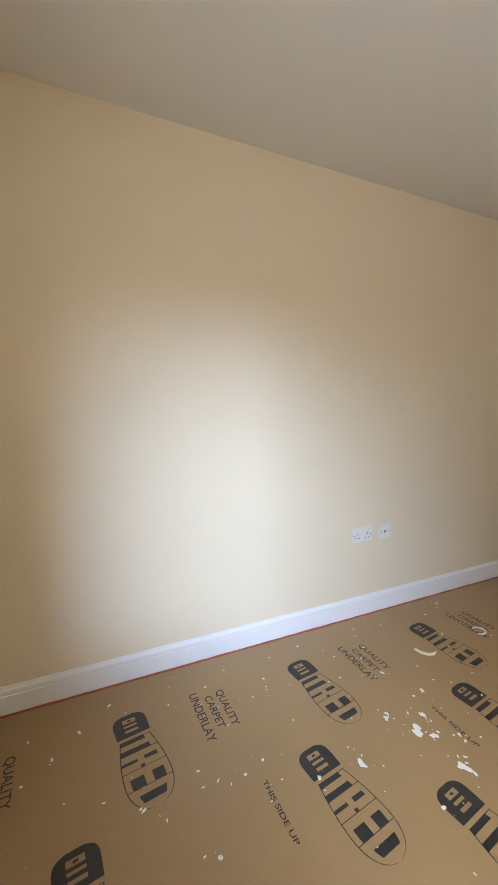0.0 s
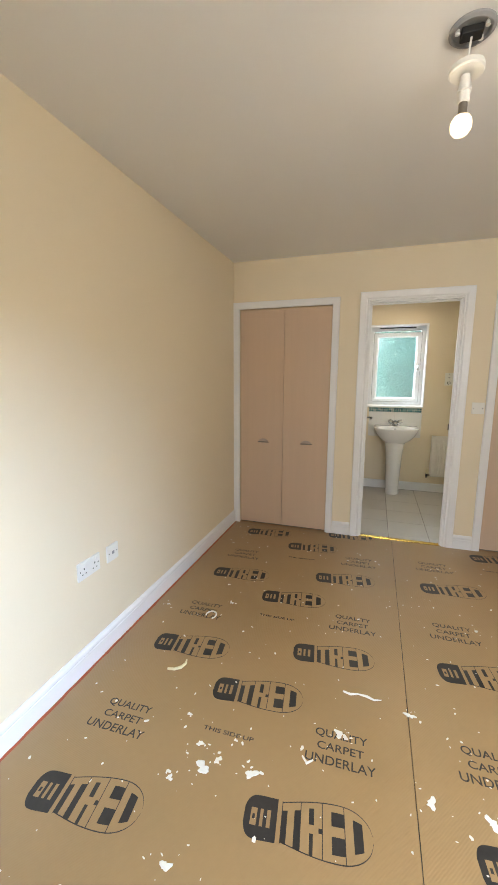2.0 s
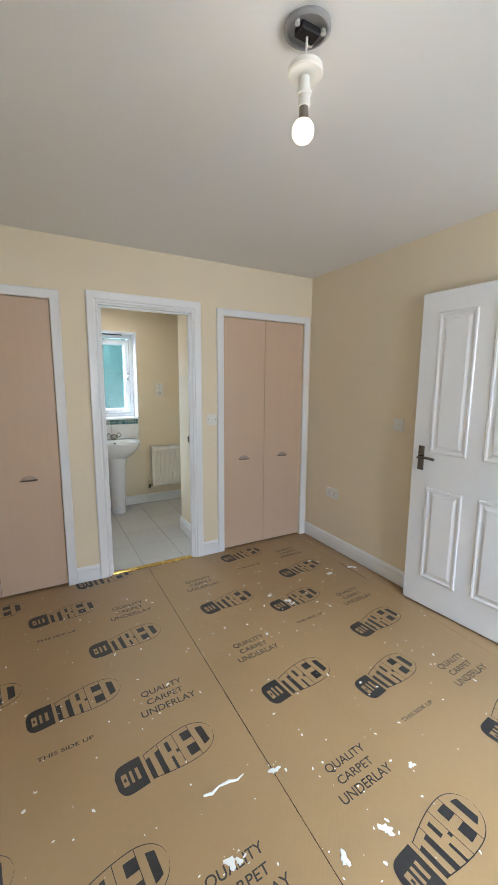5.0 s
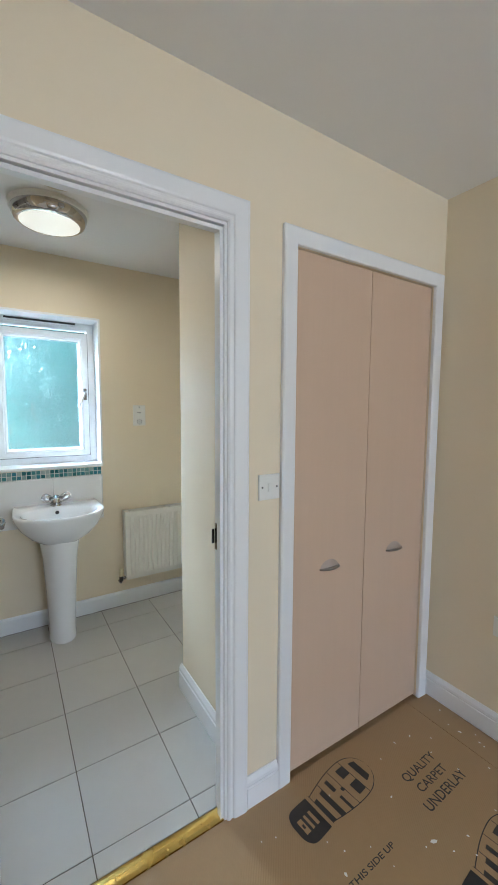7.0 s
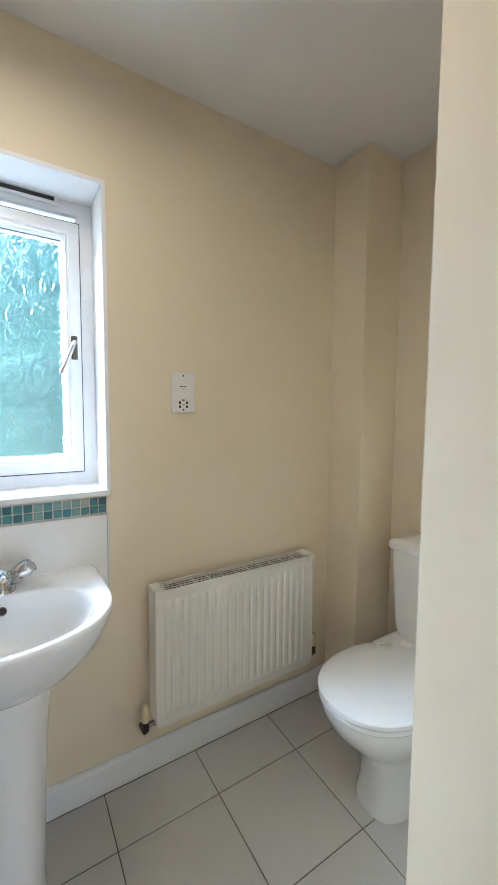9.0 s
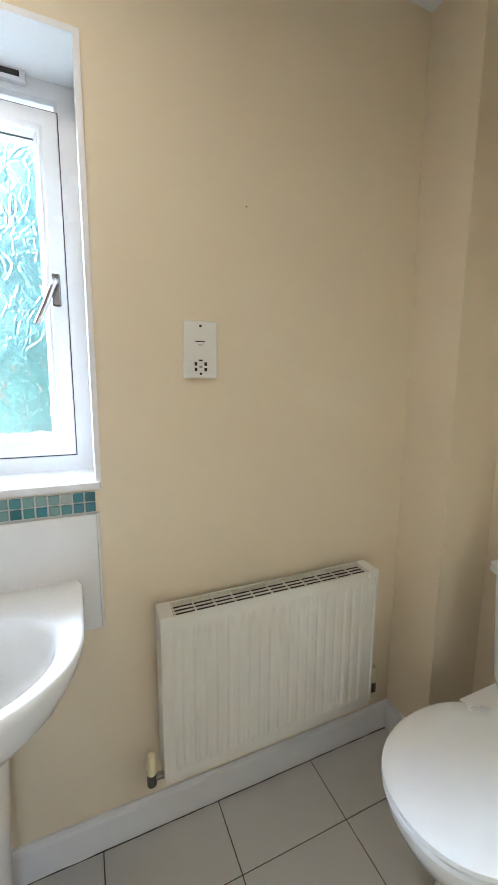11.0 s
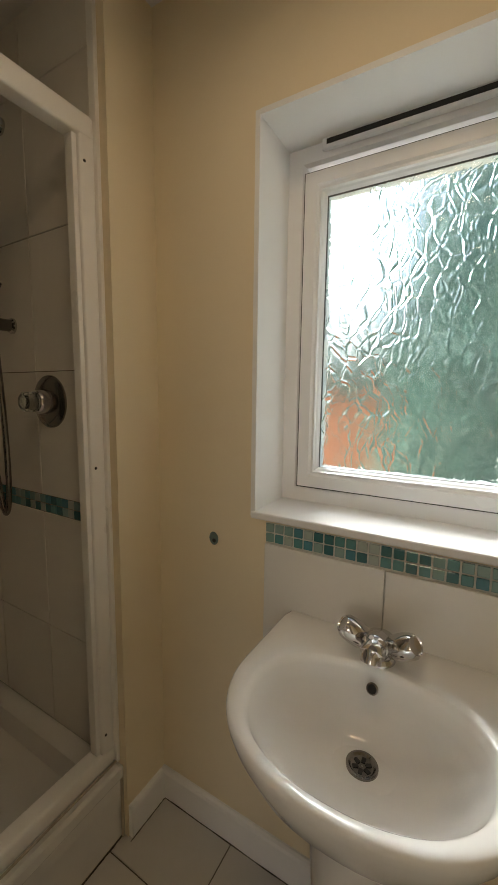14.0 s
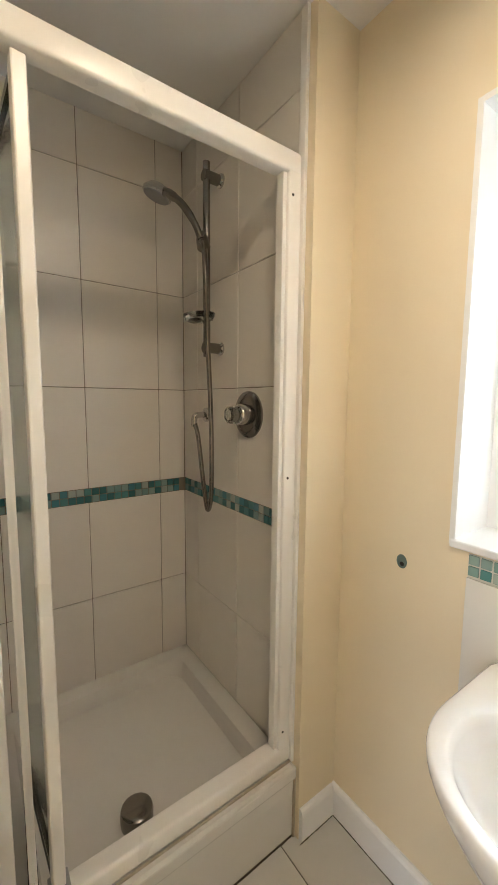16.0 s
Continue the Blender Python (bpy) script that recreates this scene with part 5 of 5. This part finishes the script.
for i, (x, y, r, e, a) in enumerate(SPLATS):
    blob(x, y, r * 0.78, 30 + i, e, a)
bm = bmesh.new()
rf = random.Random(11)
spots = [(rf.uniform(0.0, 2.85), rf.uniform(-3.9, -0.1)) for _ in range(650)]
spots += [(x + rf.gauss(0, 1.3 * r), y + rf.gauss(0, 1.3 * r)) for x, y, r, e, a in SPLATS for _ in range(4)]
for x, y in spots:
    r = rf.choice((0.0018, 0.0025, 0.003, 0.004, 0.006)) * rf.uniform(0.6, 1.3)
    a0, el = rf.uniform(0, 3.14), rf.uniform(1, 2.4)
    vs = []
    for k in range(6):
        a = k * math.pi / 3
        u, v = r * el * math.cos(a) * rf.uniform(0.6, 1.2), r * math.sin(a) * rf.uniform(0.6, 1.2)
        vs.append(bm.verts.new((x + u * math.cos(a0) - v * math.sin(a0), y + u * math.sin(a0) + v * math.cos(a0), 0.0016)))
    f = bm.faces.new(vs)
    if f.normal.z < 0:
        f.normal_flip()
tagged(part("paint_flecks", bm, M_SPLAT), "tiny dried paint flecks scattered over underlay", "paint flecks", kind="stuff")
# curled scrap of tape and a ring of paint
tagged(part("tape_scrap", tube([(x, y, 0.003) for x, y in ((0.292, -1.925), (0.325, -1.918), (0.348, -1.90), (0.358, -1.872), (0.352, -1.845))], [0.006, 0.007, 0.008, 0.007, 0.004], 6), M_TAPE), "cream curled scrap of masking tape on underlay", "tape scrap")
tagged(part("tape_scrap", tube([(0.319 + 0.03 * math.cos(t * 0.5), -1.472 + 0.035 * math.sin(t * 0.5), 0.003) for t in range(-2, 8)], 0.0045, 6), M_SPLAT), "white curled scrap of dried paint on underlay", "tape scrap")
tagged(part("paint_drip", tube([(x, -1.797 + 0.008 * math.sin(x * 60), 0.0015) for x in (1.10, 1.13, 1.16, 1.20, 1.23, 1.26)], [0.004, 0.006, 0.003, 0.006, 0.004, 0.002], 6), M_SPLAT), "thin white dried paint drip on underlay", "paint splash")
tagged(part("paint_drip", tube([(x, -2.15 + 0.02 * math.sin(x * 80), 0.0015) for x in (0.98, 1.0, 1.02)], [0.003, 0.006, 0.003], 6), M_SPLAT), "thin white dried paint drip on underlay", "paint splash")

# ---------------------------------------------------------------- outside the en-suite window
structure("ground", cube(-200, 200, -400, 400, -0.4, -0.3), M_BOUNCE_GROUND, "unseen ground paled to bounce light, reaching the horizon", "ground")
bw = thing("garden_wall", (-2.2, 5.4, -0.3), "orange brick garden wall behind the shrub", "garden wall")
part("wall_body", cube(-5.0, 0.95, 5.3, 5.5, -0.3, 1.26), M_BRICK, bw)
part("coping", cube(-5.02, 0.97, 5.26, 5.54, 1.26, 1.31, bev=0.01), M_BRICK, bw)
sh_ = thing("garden_shrub", (2.3, 4.6, -0.3), "tall dense green garden shrub close to window", "shrub")
for dx, dy in ((0, 0), (0.35, 0.2), (-0.4, 0.1), (0.9, -0.1)):
    part("trunk", tube(curve_pts([(2.1 + dx * 0.4, 4.6 + dy, -0.3), (2.1 + dx * 0.7, 4.6 + dy, 0.6), (2.2 + dx * 1.4, 4.6 + dy * 2, 1.9), (2.2 + dx * 1.9, 4.6 + dy * 2, 3.0)], 12), [0.07 - 0.0045 * i for i in range(13)], 8), M_BARK, sh_)
blobs = [(2.6, 4.7, 1.2, 1.55, 0.9, 1.6), (2.3, 4.6, 2.6, 1.25, 0.8, 1.2), (2.9, 4.8, 3.6, 1.5, 0.9, 1.3), (1.35, 4.5, 0.8, 0.65, 0.6, 0.8), (1.5, 4.5, 1.8, 0.75, 0.6, 0.8), (1.85, 4.5, 2.6, 0.8, 0.6, 0.9), (-0.4, 6.1, 1.45, 1.3, 0.5, 0.6)]
rng = np.random.default_rng(5)
verts, faces = [], []
for bx, by, bz, ax_, ay_, az_ in blobs:
    n = int(2600 * ax_ * az_)
    d = rng.normal(size=(n, 3))
    d /= np.linalg.norm(d, axis=1)[:, None]
    rad = rng.uniform(0.55, 1.05, n)
    cpts = np.array([bx, by, bz]) + d * rad[:, None] * np.array([ax_, ay_, az_])
    for p in cpts:
        if p[2] < -0.25:
            continue
        t1 = rng.normal(size=3)
        t1 /= np.linalg.norm(t1)
        t2 = np.cross(t1, rng.normal(size=3))
        t2 /= np.linalg.norm(t2) + 1e-9
        L_, w_ = rng.uniform(0.05, 0.10), rng.uniform(0.022, 0.045)
        i0 = len(verts)
        verts += [tuple(p - t1 * L_), tuple(p + t2 * w_), tuple(p + t1 * L_), tuple(p - t2 * w_)]
        faces.append((i0, i0 + 1, i0 + 2, i0 + 3))
me = bpy.data.meshes.new("crown")
me.from_pydata(verts, [], faces)
me.materials.append(M_LEAF)
cr_ = new("crown", me)
cr_.parent = sh_
cr_.matrix_parent_inverse = sh_.matrix_basis.inverted()
